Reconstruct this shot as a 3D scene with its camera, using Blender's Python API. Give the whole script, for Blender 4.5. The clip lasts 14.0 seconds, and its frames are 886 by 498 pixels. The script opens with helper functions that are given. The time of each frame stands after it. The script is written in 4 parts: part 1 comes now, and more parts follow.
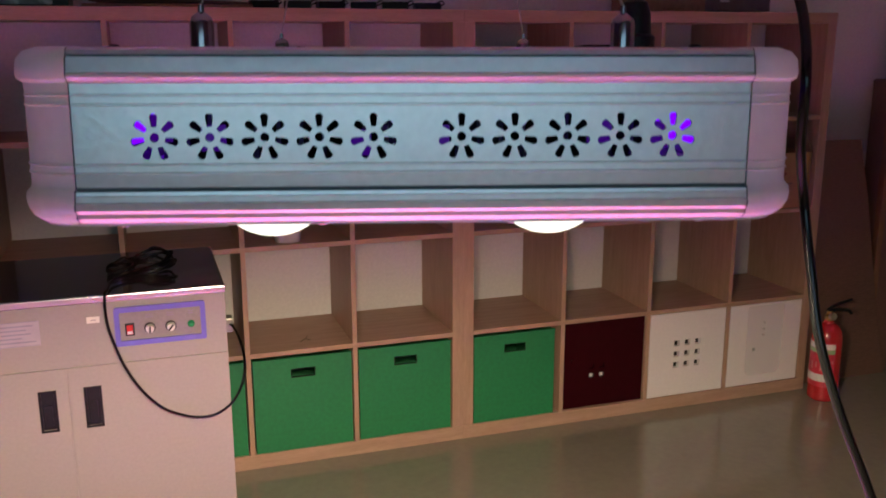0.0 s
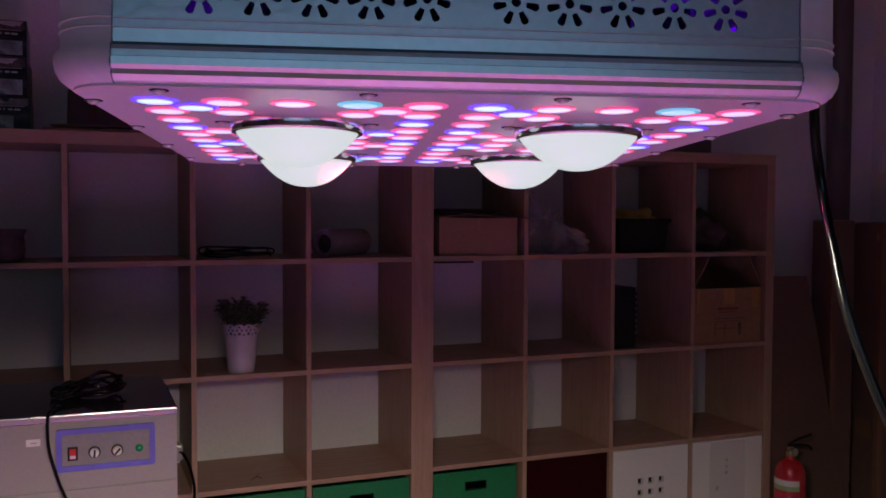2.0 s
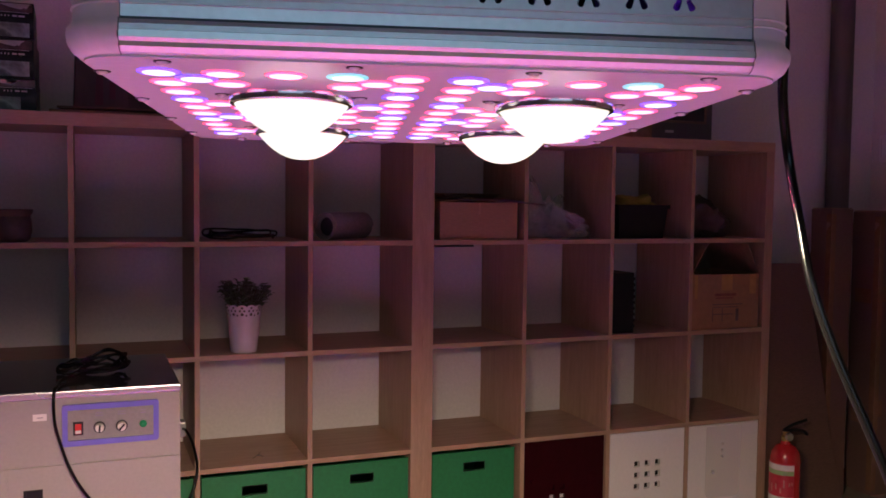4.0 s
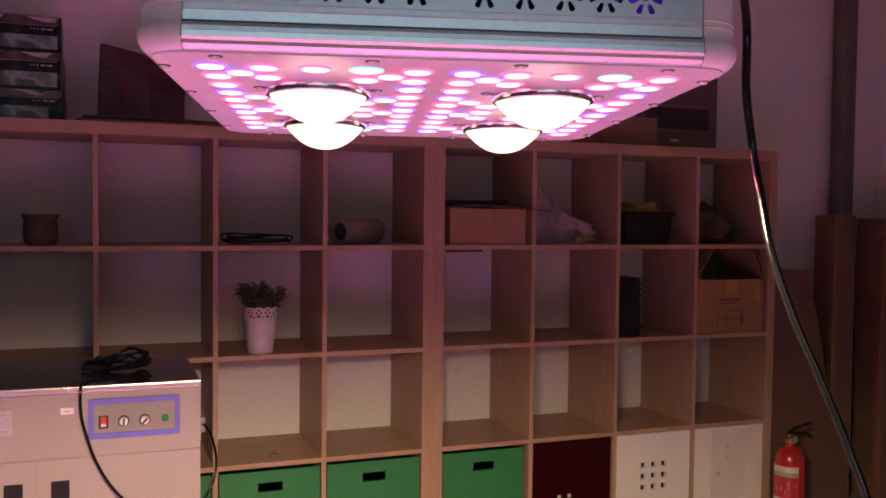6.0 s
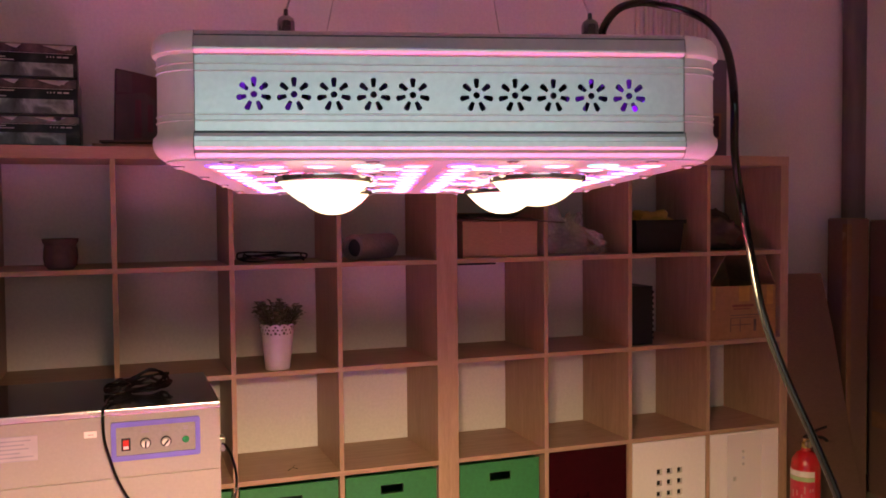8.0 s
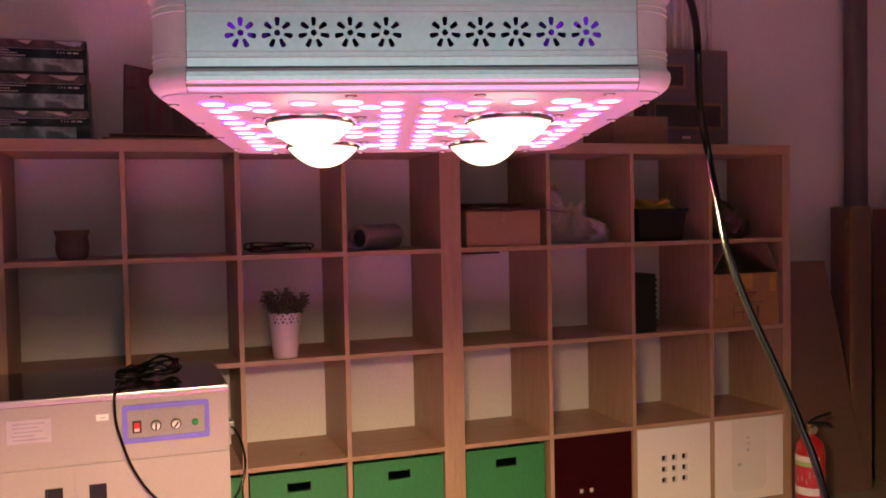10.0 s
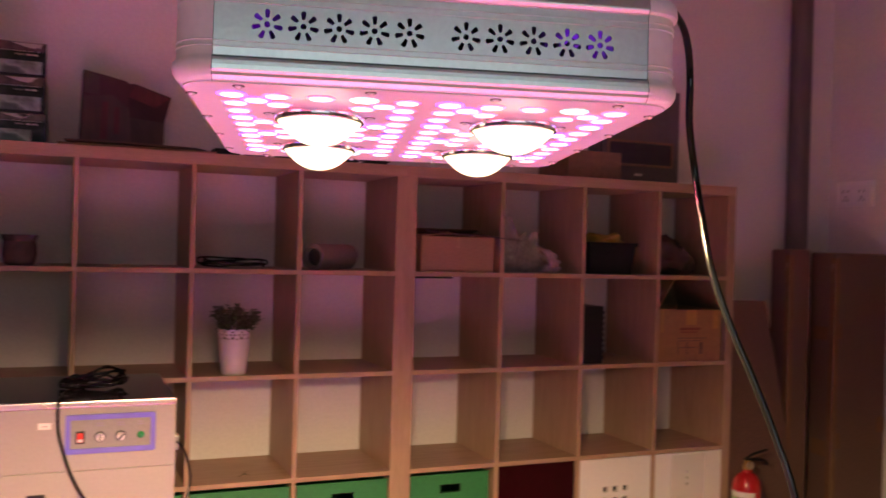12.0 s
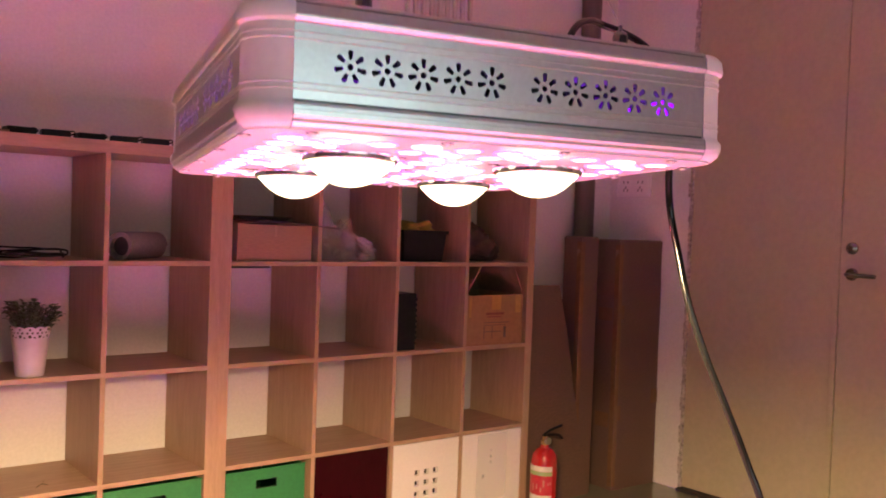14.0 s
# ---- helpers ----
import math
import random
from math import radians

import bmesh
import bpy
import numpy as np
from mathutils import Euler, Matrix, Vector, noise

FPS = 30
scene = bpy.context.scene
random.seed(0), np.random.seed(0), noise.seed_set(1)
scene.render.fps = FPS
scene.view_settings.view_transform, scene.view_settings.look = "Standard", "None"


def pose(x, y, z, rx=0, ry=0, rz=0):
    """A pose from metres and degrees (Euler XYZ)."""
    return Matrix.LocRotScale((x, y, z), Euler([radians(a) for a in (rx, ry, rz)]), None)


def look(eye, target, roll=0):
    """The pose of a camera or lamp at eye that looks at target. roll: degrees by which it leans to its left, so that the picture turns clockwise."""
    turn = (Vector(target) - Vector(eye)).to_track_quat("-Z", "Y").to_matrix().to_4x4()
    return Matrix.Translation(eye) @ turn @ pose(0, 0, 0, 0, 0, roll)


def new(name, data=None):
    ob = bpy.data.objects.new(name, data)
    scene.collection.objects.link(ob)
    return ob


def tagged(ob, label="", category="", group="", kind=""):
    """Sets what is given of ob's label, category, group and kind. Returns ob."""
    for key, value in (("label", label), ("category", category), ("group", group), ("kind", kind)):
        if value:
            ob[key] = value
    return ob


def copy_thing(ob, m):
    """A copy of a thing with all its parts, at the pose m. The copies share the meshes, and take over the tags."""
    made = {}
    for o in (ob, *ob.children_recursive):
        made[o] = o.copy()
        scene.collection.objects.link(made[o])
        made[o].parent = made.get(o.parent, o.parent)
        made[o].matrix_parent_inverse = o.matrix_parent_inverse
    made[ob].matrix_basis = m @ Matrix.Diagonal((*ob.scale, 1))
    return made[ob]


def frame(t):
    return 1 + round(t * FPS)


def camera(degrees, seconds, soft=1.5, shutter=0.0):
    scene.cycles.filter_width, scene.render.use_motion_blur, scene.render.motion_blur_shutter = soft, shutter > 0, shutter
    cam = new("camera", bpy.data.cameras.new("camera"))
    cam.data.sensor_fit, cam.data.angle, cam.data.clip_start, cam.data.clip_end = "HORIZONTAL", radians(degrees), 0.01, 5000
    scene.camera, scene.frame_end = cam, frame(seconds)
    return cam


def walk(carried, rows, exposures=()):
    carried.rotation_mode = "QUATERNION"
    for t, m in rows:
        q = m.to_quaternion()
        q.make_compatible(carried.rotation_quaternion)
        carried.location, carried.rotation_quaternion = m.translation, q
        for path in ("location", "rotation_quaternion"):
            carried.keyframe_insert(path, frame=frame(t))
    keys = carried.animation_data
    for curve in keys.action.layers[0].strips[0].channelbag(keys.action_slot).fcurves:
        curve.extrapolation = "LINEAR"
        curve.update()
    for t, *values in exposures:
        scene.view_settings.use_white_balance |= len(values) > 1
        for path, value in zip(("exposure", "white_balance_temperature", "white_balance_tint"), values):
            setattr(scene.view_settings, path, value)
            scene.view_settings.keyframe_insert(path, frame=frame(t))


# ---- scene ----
cam = camera(52.5, 14.0, 1.7, 0.5)
PATH = [
    (0, (-1.0025, -2.7822, 1.3721), (-0.3856, -0.9348, 0.9178), -0.11),
    (0.5, (-1.0246, -2.7938, 1.3250), (-0.3414, -0.9505, 0.9572), -0.66),
    (1, (-1.0413, -2.7883, 1.2760), (-0.3161, -0.9405, 1.0317), -1.08),
    (1.5, (-1.0520, -2.7767, 1.2444), (-0.3132, -0.9223, 1.1197), -0.53),
    (2, (-1.0452, -2.7585, 1.2373), (-0.2957, -0.9061, 1.1562), 0.22),
    (2.5, (-1.0418, -2.7621, 1.2332), (-0.2945, -0.9094, 1.1397), 0.35),
    (3, (-1.0399, -2.7726, 1.2388), (-0.2954, -0.9197, 1.1286), 0.57),
    (3.2, (-1.0407, -2.7732, 1.2362), (-0.2946, -0.9212, 1.1203), 0.54),
    (5.3, (-1.0649, -2.8568, 1.2216), (-0.3415, -0.9943, 1.1328), 1.09),
    (5.5, (-1.0681, -2.8614, 1.2214), (-0.3485, -0.9974, 1.1337), 1.04),
    (6, (-1.0762, -2.8851, 1.2004), (-0.3598, -1.0194, 1.1217), 0.64),
    (6.5, (-1.0859, -2.9003, 1.2059), (-0.3800, -1.0307, 1.1266), 0.51),
    (7, (-1.0881, -2.9037, 1.2343), (-0.3903, -1.0310, 1.1567), 0.08),
    (7.2, (-1.0858, -2.9036, 1.2404), (-0.3875, -1.0311, 1.1637), -0.12),
    (9.3, (-1.0753, -2.9581, 1.2730), (-0.4174, -1.0728, 1.1599), -0.83),
    (9.5, (-1.0783, -2.9611, 1.2557), (-0.4225, -1.0753, 1.1388), -0.79),
    (10, (-1.0715, -2.9746, 1.2064), (-0.4116, -1.0881, 1.1328), -1.16),
    (10.5, (-1.0657, -2.9702, 1.1977), (-0.4099, -1.0809, 1.1780), -1.46),
    (11, (-1.0650, -2.9762, 1.2109), (-0.4131, -1.0855, 1.1935), -1.30),
    (11.5, (-1.0780, -2.9849, 1.2047), (-0.4079, -1.1007, 1.1803), -0.51),
    (12, (-1.1216, -2.9708, 1.1839), (-0.3392, -1.1302, 1.1782), 1.55),
    (12.5, (-1.1976, -2.9156, 1.2088), (-0.1139, -1.2347, 1.2239), 3.04),
    (13, (-1.2727, -2.8554, 1.1873), (-0.0134, -1.3019, 1.2176), 2.17),
    (13.5, (-1.2968, -2.8261, 1.1926), (-0.0185, -1.2880, 1.1974), 2.80),
    (14, (-1.2915, -2.8352, 1.2350), (-0.0516, -1.2667, 1.1854), 2.05),
]
# gentle exposure changes of the film camera: seconds, stops
EXPOSURES = [(0.0, -0.8, 5100, 9), (0.5, -1.35, 4650, 8), (1.0, -1.25, 4550, 4), (1.5, -2.15, 4450, 11), (2.0, -2.1, 4500, 16), (3.0, -1.8, 4700, 19), (5.5, -0.85, 5600, 21), (6.5, -0.85, 5800, 20), (7.0, -0.8, 6100, 20), (9.3, -0.05, 6700, 16), (9.5, -0.2, 6700, 17), (10.0, -0.45, 6500, 20), (11.0, -0.4, 6500, 20), (12.0, -0.4, 6500, 20), (12.5, -0.25, 6550, 20), (13.0, 0.65, 6550, 17), (14.0, 0.35, 6600, 16)]
walk(cam, [(t, look(eye, target, roll)) for t, eye, target, roll in PATH], EXPOSURES)

# ---------------------------------------------------------------- light
COB_WATTS, LED_WATTS, LED_RED, LED_BLUE, LED_TEAL, DOME_GLOW, WINDOW_WATTS = 106.0, 300.0, 3.8, 4.4, 3.0, 3.2, 5.8
world = bpy.data.worlds.new("world")
scene.world = world
world.use_nodes = True
wt = world.node_tree
sky = wt.nodes.new("ShaderNodeTexSky")
sky.sky_type, sky.sun_disc, sky.sun_elevation, sky.sun_rotation = "NISHITA", False, radians(35), radians(200)
wt.nodes["Background"].inputs["Strength"].default_value = 0.06
wt.links.new(sky.outputs["Color"], wt.nodes["Background"].inputs["Color"])


def area_lamp(name, m, sx, sy, watts, color):
    data = bpy.data.lights.new(name, "AREA")
    data.shape, data.size, data.size_y, data.energy, data.color = "RECTANGLE", sx, sy, watts, color
    ob = new(name, data)
    ob.matrix_world = m
    return ob


# daylight that comes in by the window behind the camera
area_lamp("window_daylight", look((-1.5, -4.36, 1.50), (-0.9, 0, 1.3)), 1.7, 0.68, WINDOW_WATTS, (0.58, 0.89, 0.91))

# the grow lamp hangs here: origin on its underside, x along its front, tilted a little
LAMP = pose(-0.8738, -2.3526, 1.2889, -1.99, 0.19, -15.05)
LENS_AT = [(sx * 0.0794, y) for y in (0.068, 0.236) for sx in (-1, 1)]
for lx, ly in LENS_AT:
    data = bpy.data.lights.new("cob_beam", "SPOT")
    data.energy, data.color, data.spot_size, data.spot_blend, data.shadow_soft_size = COB_WATTS, (1.0, 0.74, 0.37), radians(170), 0.37, 0.03
    beam = new("cob_beam", data)
    beam.matrix_world = LAMP @ pose(lx, ly, -0.036)
# the coloured LEDs: narrow beams straight down, and a wider spill from one row of red ones
RED_BEAM, BLUE_BEAM = (1, 0.07, 0.14), (0.32, 0.10, 1)
for lx, ly, color, share, angle, blend in ((-0.0157, 0.0596, RED_BEAM, 1.0, 108, 0.6), (0.0157, 0.0914, RED_BEAM, 1.0, 108, 0.6), (-0.0157, 0.2186, RED_BEAM, 0.45, 178, 1.0), (0.0157, 0.2504, RED_BEAM, 1.0, 108, 0.6), (-0.0157, 0.1550, BLUE_BEAM, 1.5, 108, 0.6), (0.0157, 0.1550, BLUE_BEAM, 1.5, 108, 0.6)):
    data = bpy.data.lights.new("led_beam", "SPOT")
    data.energy, data.color, data.spot_size, data.spot_blend, data.shadow_soft_size = LED_WATTS * share, color, radians(angle), blend, 0.006
    beam = new("led_beam", data)
    beam.matrix_world = LAMP @ pose(lx, ly, -0.0075)


# ---------------------------------------------------------------- materials
def nodes_of(name):
    m = bpy.data.materials.new(name)
    m.use_nodes = True
    return m, m.node_tree, m.node_tree.nodes["Principled BSDF"]


def ramp(t, fac, stops):
    r = t.nodes.new("ShaderNodeValToRGB")
    while len(r.color_ramp.elements) < len(stops):
        r.color_ramp.elements.new(0.5)
    for el, (p, c) in zip(r.color_ramp.elements, stops):
        el.position, el.color = p, (*c, 1)
    t.links.new(fac, r.inputs["Fac"])
    return r.outputs["Color"]


def noise_tex(t, scale, stretch=(1, 1, 1), detail=4.0, distort=0.0, coord="Object"):
    tc = t.nodes.new("ShaderNodeTexCoord")
    mp = t.nodes.new("ShaderNodeMapping")
    mp.inputs["Scale"].default_value = stretch
    nz = t.nodes.new("ShaderNodeTexNoise")
    nz.inputs["Scale"].default_value, nz.inputs["Detail"].default_value, nz.inputs["Distortion"].default_value = scale, detail, distort
    t.links.new(tc.outputs[coord], mp.inputs["Vector"])
    t.links.new(mp.outputs["Vector"], nz.inputs["Vector"])
    return nz.outputs["Fac"]


def mixed(t, fac, a, b, mode="MIX"):
    n = t.nodes.new("ShaderNodeMix")
    n.data_type, n.blend_type = "RGBA", mode
    for socket, v in ((n.inputs[0], fac), (n.inputs[6], a), (n.inputs[7], b)):
        if isinstance(v, (int, float)):
            socket.default_value = v
        elif isinstance(v, tuple):
            socket.default_value = (*v, 1)
        else:
            t.links.new(v, socket)
    return n.outputs[2]


def surface(name, color, rough=0.5, metal=0.0, var=0.12, scale=30.0, stretch=(1, 1, 1), bump=0.1, big=3.0, spec=0.5, coat=0.0):
    """A surface with fine grain and broad stains round one base colour."""
    m, t, b = nodes_of(name)
    fine, broad = noise_tex(t, scale, stretch, 6), noise_tex(t, big, (1, 1, 1), 3)
    dark, light = tuple(c * (1 - var) for c in color), tuple(min(1, c * (1 + var)) for c in color)
    c1 = ramp(t, fine, [(0.3, dark), (0.7, light)])
    c2 = ramp(t, broad, [(0.3, tuple([1 - var] * 3)), (0.7, (1, 1, 1))])
    t.links.new(mixed(t, 1.0, c1, c2, "MULTIPLY"), b.inputs["Base Color"])
    r = t.nodes.new("ShaderNodeMapRange")
    r.inputs["To Min"].default_value, r.inputs["To Max"].default_value = max(0, rough - 0.08), min(1, rough + 0.08)
    t.links.new(broad, r.inputs["Value"])
    t.links.new(r.outputs["Result"], b.inputs["Roughness"])
    b.inputs["Metallic"].default_value, b.inputs["Specular IOR Level"].default_value = metal, spec
    b.inputs["Coat Weight"].default_value = coat
    if bump:
        bp = t.nodes.new("ShaderNodeBump")
        bp.inputs["Strength"].default_value, bp.inputs["Distance"].default_value = bump, 0.002
        t.links.new(fine, bp.inputs["Height"])
        t.links.new(bp.outputs["Normal"], b.inputs["Normal"])
    return m


def wood(name, stretch):
    m, t, b = nodes_of(name)
    grain = noise_tex(t, 9, stretch, 8, 0.4)
    pores = noise_tex(t, 60, stretch, 3)
    c1 = ramp(t, grain, [(0.25, (0.34, 0.220, 0.145)), (0.5, (0.40, 0.268, 0.178)), (0.75, (0.45, 0.306, 0.208))])
    c2 = ramp(t, pores, [(0.35, (0.89, 0.87, 0.85)), (0.6, (1, 1, 1))])
    t.links.new(mixed(t, 1.0, c1, c2, "MULTIPLY"), b.inputs["Base Color"])
    b.inputs["Roughness"].default_value = 0.48
    bp = t.nodes.new("ShaderNodeBump")
    bp.inputs["Strength"].default_value, bp.inputs["Distance"].default_value = 0.08, 0.001
    t.links.new(pores, bp.inputs["Height"])
    t.links.new(bp.outputs["Normal"], b.inputs["Normal"])
    return m


def glowing(name, color, strength, base=0.8):
    m, t, b = nodes_of(name)
    b.inputs["Base Color"].default_value = (base, base, base, 1)
    b.inputs["Emission Color"].default_value = (*color, 1)
    b.inputs["Emission Strength"].default_value = strength
    b.inputs["Roughness"].default_value = 0.2
    return m


WOOD_V = wood("oak_foil_upright", (6, 6, 0.55))
WOOD_H = wood("oak_foil_level", (0.55, 6, 6))
# for the unseen west and south walls: grey picked to cut bounce and reflections
WALL_GREY = surface("unseen_wall_grey", (0.24, 0.235, 0.23), 0.85, var=0.06, scale=90, bump=0.15, big=1.2)
WALL = surface("wall_paint", (0.74, 0.72, 0.70), 0.85, var=0.05, scale=90, bump=0.15, big=1.2)
PLASTER = surface("torn_plaster", (0.56, 0.51, 0.46), 0.95, var=0.4, scale=60, bump=0.8, big=14)
CEIL = surface("ceiling_paint", (0.78, 0.77, 0.75), 0.9, var=0.04, scale=60, bump=0.1)
FLOOR = surface("floor_epoxy", (0.20, 0.195, 0.145), 0.15, var=0.05, scale=40, bump=0.008, big=1.2, coat=0.4)
DOOR = surface("door_paint", (0.47, 0.43, 0.30), 0.5, var=0.05, scale=40, bump=0.03, big=1.5)
STEEL = surface("brushed_steel", (0.62, 0.61, 0.59), 0.28, 1.0, var=0.1, scale=120, stretch=(0.1, 1, 1), bump=0.03)
ALU = surface("satin_aluminium", (0.68, 0.70, 0.685), 0.31, 0.92, var=0.05, scale=220, stretch=(1, 1, 1), bump=0.06, big=8)
# dark aluminium tone: shade of the grooves and the housing's inside put into colour
ALU_SHADE = surface("groove_and_vent_shade", (0.16, 0.19, 0.20), 0.6, 0.4, var=0.1)
CAP = surface("white_abs", (0.80, 0.79, 0.78), 0.45, var=0.03, scale=160, bump=0.05)
PLATE = surface("white_powder_coat", (0.82, 0.80, 0.81), 0.24, var=0.03, scale=200, bump=0.06)
SCREW = surface("zinc_screw", (0.92, 0.90, 0.90), 0.18, 0.25, var=0.05, bump=0)
NICKEL = surface("dark_nickel", (0.30, 0.30, 0.31), 0.16, 1.0, var=0.08, bump=0)
CHROME = surface("polished_chrome", (0.75, 0.75, 0.76), 0.12, 1.0, var=0.05, bump=0)
BLACK = surface("black_rubber", (0.0014, 0.0014, 0.0014), 0.16, var=0.2, scale=90, bump=0.01, spec=0.40)
BLACK_PL = surface("black_plastic", (0.011, 0.011, 0.013), 0.45, var=0.2, scale=50, bump=0.05, spec=0.22)
WHITE_STEEL = surface("cream_powder_coat", (0.285, 0.265, 0.24), 0.42, var=0.04, scale=120, bump=0.05, big=2)
DARK_TOP = surface("dark_glass_top", (0.02, 0.02, 0.024), 0.12, var=0.15, bump=0.0, coat=0.4)
BLUE_FRAME = surface("violet_blue_frame", (0.13, 0.12, 0.55), 0.45, var=0.08)
PANEL = surface("control_plate", (0.24, 0.25, 0.21), 0.36, 0.4, var=0.08, scale=150)
RED_SW = surface("red_rocker", (0.55, 0.03, 0.02), 0.25, var=0.05)
GREEN_LED = surface("green_lens", (0.03, 0.28, 0.10), 0.2, var=0.1)
GREEN = surface("green_fibreboard", (0.026, 0.200, 0.066), 0.55, var=0.10, scale=70, bump=0.08, big=5)
# GREEN darkened by half, so the shade inside the boxes is in the colour
GREEN_SHADED = surface("green_board_shaded", (0.015, 0.11, 0.035), 0.7, var=0.1)
WINE = surface("wine_gloss_panel", (0.028, 0.0010, 0.004), 0.06, var=0.1, bump=0, spec=0.22)
WHITE_FOIL = surface("white_foil_panel", (0.74, 0.72, 0.69), 0.4, var=0.03, scale=80, bump=0.04)
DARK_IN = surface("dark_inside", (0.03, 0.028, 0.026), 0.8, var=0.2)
CARD = surface("brown_cardboard", (0.33, 0.20, 0.12), 0.82, var=0.10, scale=50, stretch=(1, 1, 5), bump=0.12, big=4)
CARD_DARK = surface("dark_brown_cardboard", (0.138, 0.079, 0.056), 0.7, var=0.14, scale=50, stretch=(1, 1, 5), bump=0.12, big=3)
# darker copy of CARD, with the shade on flaps and shelf-top card painted in
CARD_SHADED = surface("cardboard_shaded", (0.25, 0.155, 0.09), 0.85, var=0.12, scale=50, bump=0.12, big=4)
CARD_OR = surface("tan_printed_carton", (0.31, 0.18, 0.075), 0.75, var=0.10, scale=40, bump=0.1, big=6)
DARK_PAPER = surface("dark_brown_paper", (0.075, 0.05, 0.04), 0.8, var=0.3, scale=20, bump=0.4)
PRINT = surface("brown_print", (0.20, 0.085, 0.05), 0.8, var=0.3)
PRINT_RED = surface("faded_red_print", (0.22, 0.07, 0.045), 0.8, var=0.3)
TAPE_DARK = surface("brown_packing_tape", (0.21, 0.115, 0.065), 0.25, var=0.1, bump=0.0)
TAPE = surface("clear_tape", (0.44, 0.30, 0.19), 0.2, var=0.1, bump=0.0)
CLAY = surface("dark_clay", (0.065, 0.045, 0.04), 0.7, var=0.25, scale=40, bump=0.3)
POT = surface("white_pot_enamel", (0.58, 0.55, 0.55), 0.25, var=0.05, scale=40)
LEAF = surface("leaf_green", (0.19, 0.215, 0.125), 0.38, var=0.4, scale=25, bump=0.1, big=30)
STEM = surface("plant_stem", (0.08, 0.075, 0.03), 0.7, var=0.3)
FELT = surface("grey_mauve_felt", (0.27, 0.22, 0.22), 0.9, var=0.12, scale=120, bump=0.3)
FELT_SHADE = surface("felt_hollow_shade", (0.035, 0.03, 0.03), 0.95, var=0.2)
YELLOW = surface("yellow_bag", (0.42, 0.31, 0.05), 0.5, var=0.2, scale=20, bump=0.4)
LABEL_ROSE = surface("rose_label_print", (0.50, 0.030, 0.050), 0.35, var=0.15, scale=60, bump=0.0)
LABEL_GREEN = surface("green_label_print", (0.30, 0.44, 0.20), 0.4, var=0.1, bump=0.0)
EXT_RED = surface("extinguisher_red", (0.42, 0.012, 0.014), 0.25, var=0.06, bump=0.0, coat=0.4)
LABEL = surface("paper_label", (0.66, 0.64, 0.60), 0.6, var=0.06, scale=60)
LABEL_PINK = surface("pink_print", (0.52, 0.22, 0.20), 0.5, var=0.2)
LABEL_LILAC = surface("lilac_paper", (0.36, 0.33, 0.38), 0.6, var=0.05)
PALE_INK_GLARE = surface("pale_ink_and_glare", (0.36, 0.36, 0.34), 0.5, var=0.2)
STRIP = surface("brown_foil_strip", (0.085, 0.058, 0.058), 0.22, var=0.5, scale=30, bump=0.5, big=12)
DARK_INK = surface("dark_grey_ink", (0.13, 0.10, 0.075), 0.8, var=0.35)
INK = surface("grey_ink", (0.25, 0.23, 0.29), 0.7, var=0.1)
BRASS = surface("brass", (0.55, 0.38, 0.14), 0.3, 1.0, var=0.1)
PIPE = surface("grey_brown_pipe", (0.13, 0.115, 0.105), 0.55, var=0.25, scale=20, stretch=(1, 1, 0.15), bump=0.1, big=2)
CONDUIT = surface("white_conduit", (0.62, 0.58, 0.56), 0.5, var=0.06)
GREY_BOX = surface("grey_steel_box", (0.12, 0.11, 0.11), 0.5, var=0.08, scale=40)
ORANGE = surface("tan_window_rim", (0.24, 0.135, 0.08), 0.5, var=0.1)
GLASS_DARK = surface("smoked_window", (0.05, 0.04, 0.045), 0.15, var=0.1, bump=0)
SOCKET = surface("socket_plastic", (0.84, 0.82, 0.79), 0.35, var=0.03)
BAG_BROWN = surface("brown_bag_print", (0.080, 0.047, 0.044), 0.55, var=0.35, scale=9, stretch=(3, 1, 0.6), bump=0.3, big=9)
BAG_RED = surface("red_bag_print", (0.115, 0.018, 0.026), 0.5, var=0.35, scale=12, stretch=(4, 1, 0.5), bump=0.2)
YELLOW_TAPE = surface("yellow_packing_tape", (0.42, 0.25, 0.055), 0.35, var=0.15, bump=0.1)
MAROON = surface("maroon_bag_paper", (0.065, 0.022, 0.026), 0.7, var=0.2, scale=15, bump=0.4)
LED_R, LED_B, LED_T = glowing("red_led_lens", (1.0, 0.02, 0.09), LED_RED), glowing("blue_led_lens", (0.06, 0.015, 1.0), LED_BLUE), glowing("teal_led_lens", (0.02, 0.6, 0.5), LED_TEAL)
CORE_R, CORE_B, CORE_T = glowing("red_led_core", (1.0, 0.72, 0.80), LED_RED), glowing("blue_led_core", (0.82, 0.84, 1.0), LED_BLUE), glowing("teal_led_core", (0.66, 0.95, 0.90), LED_TEAL)
DOME = glowing("cob_lens", (1.0, 0.87, 0.52), DOME_GLOW, 0.25)
VIOLET_SIDE = glowing("side_led_leak", (0.24, 0.004, 1.0), 2.0, 0.02)
VIOLET = glowing("inner_led_leak", (0.30, 0.004, 1.0), 0.18, 0.02)

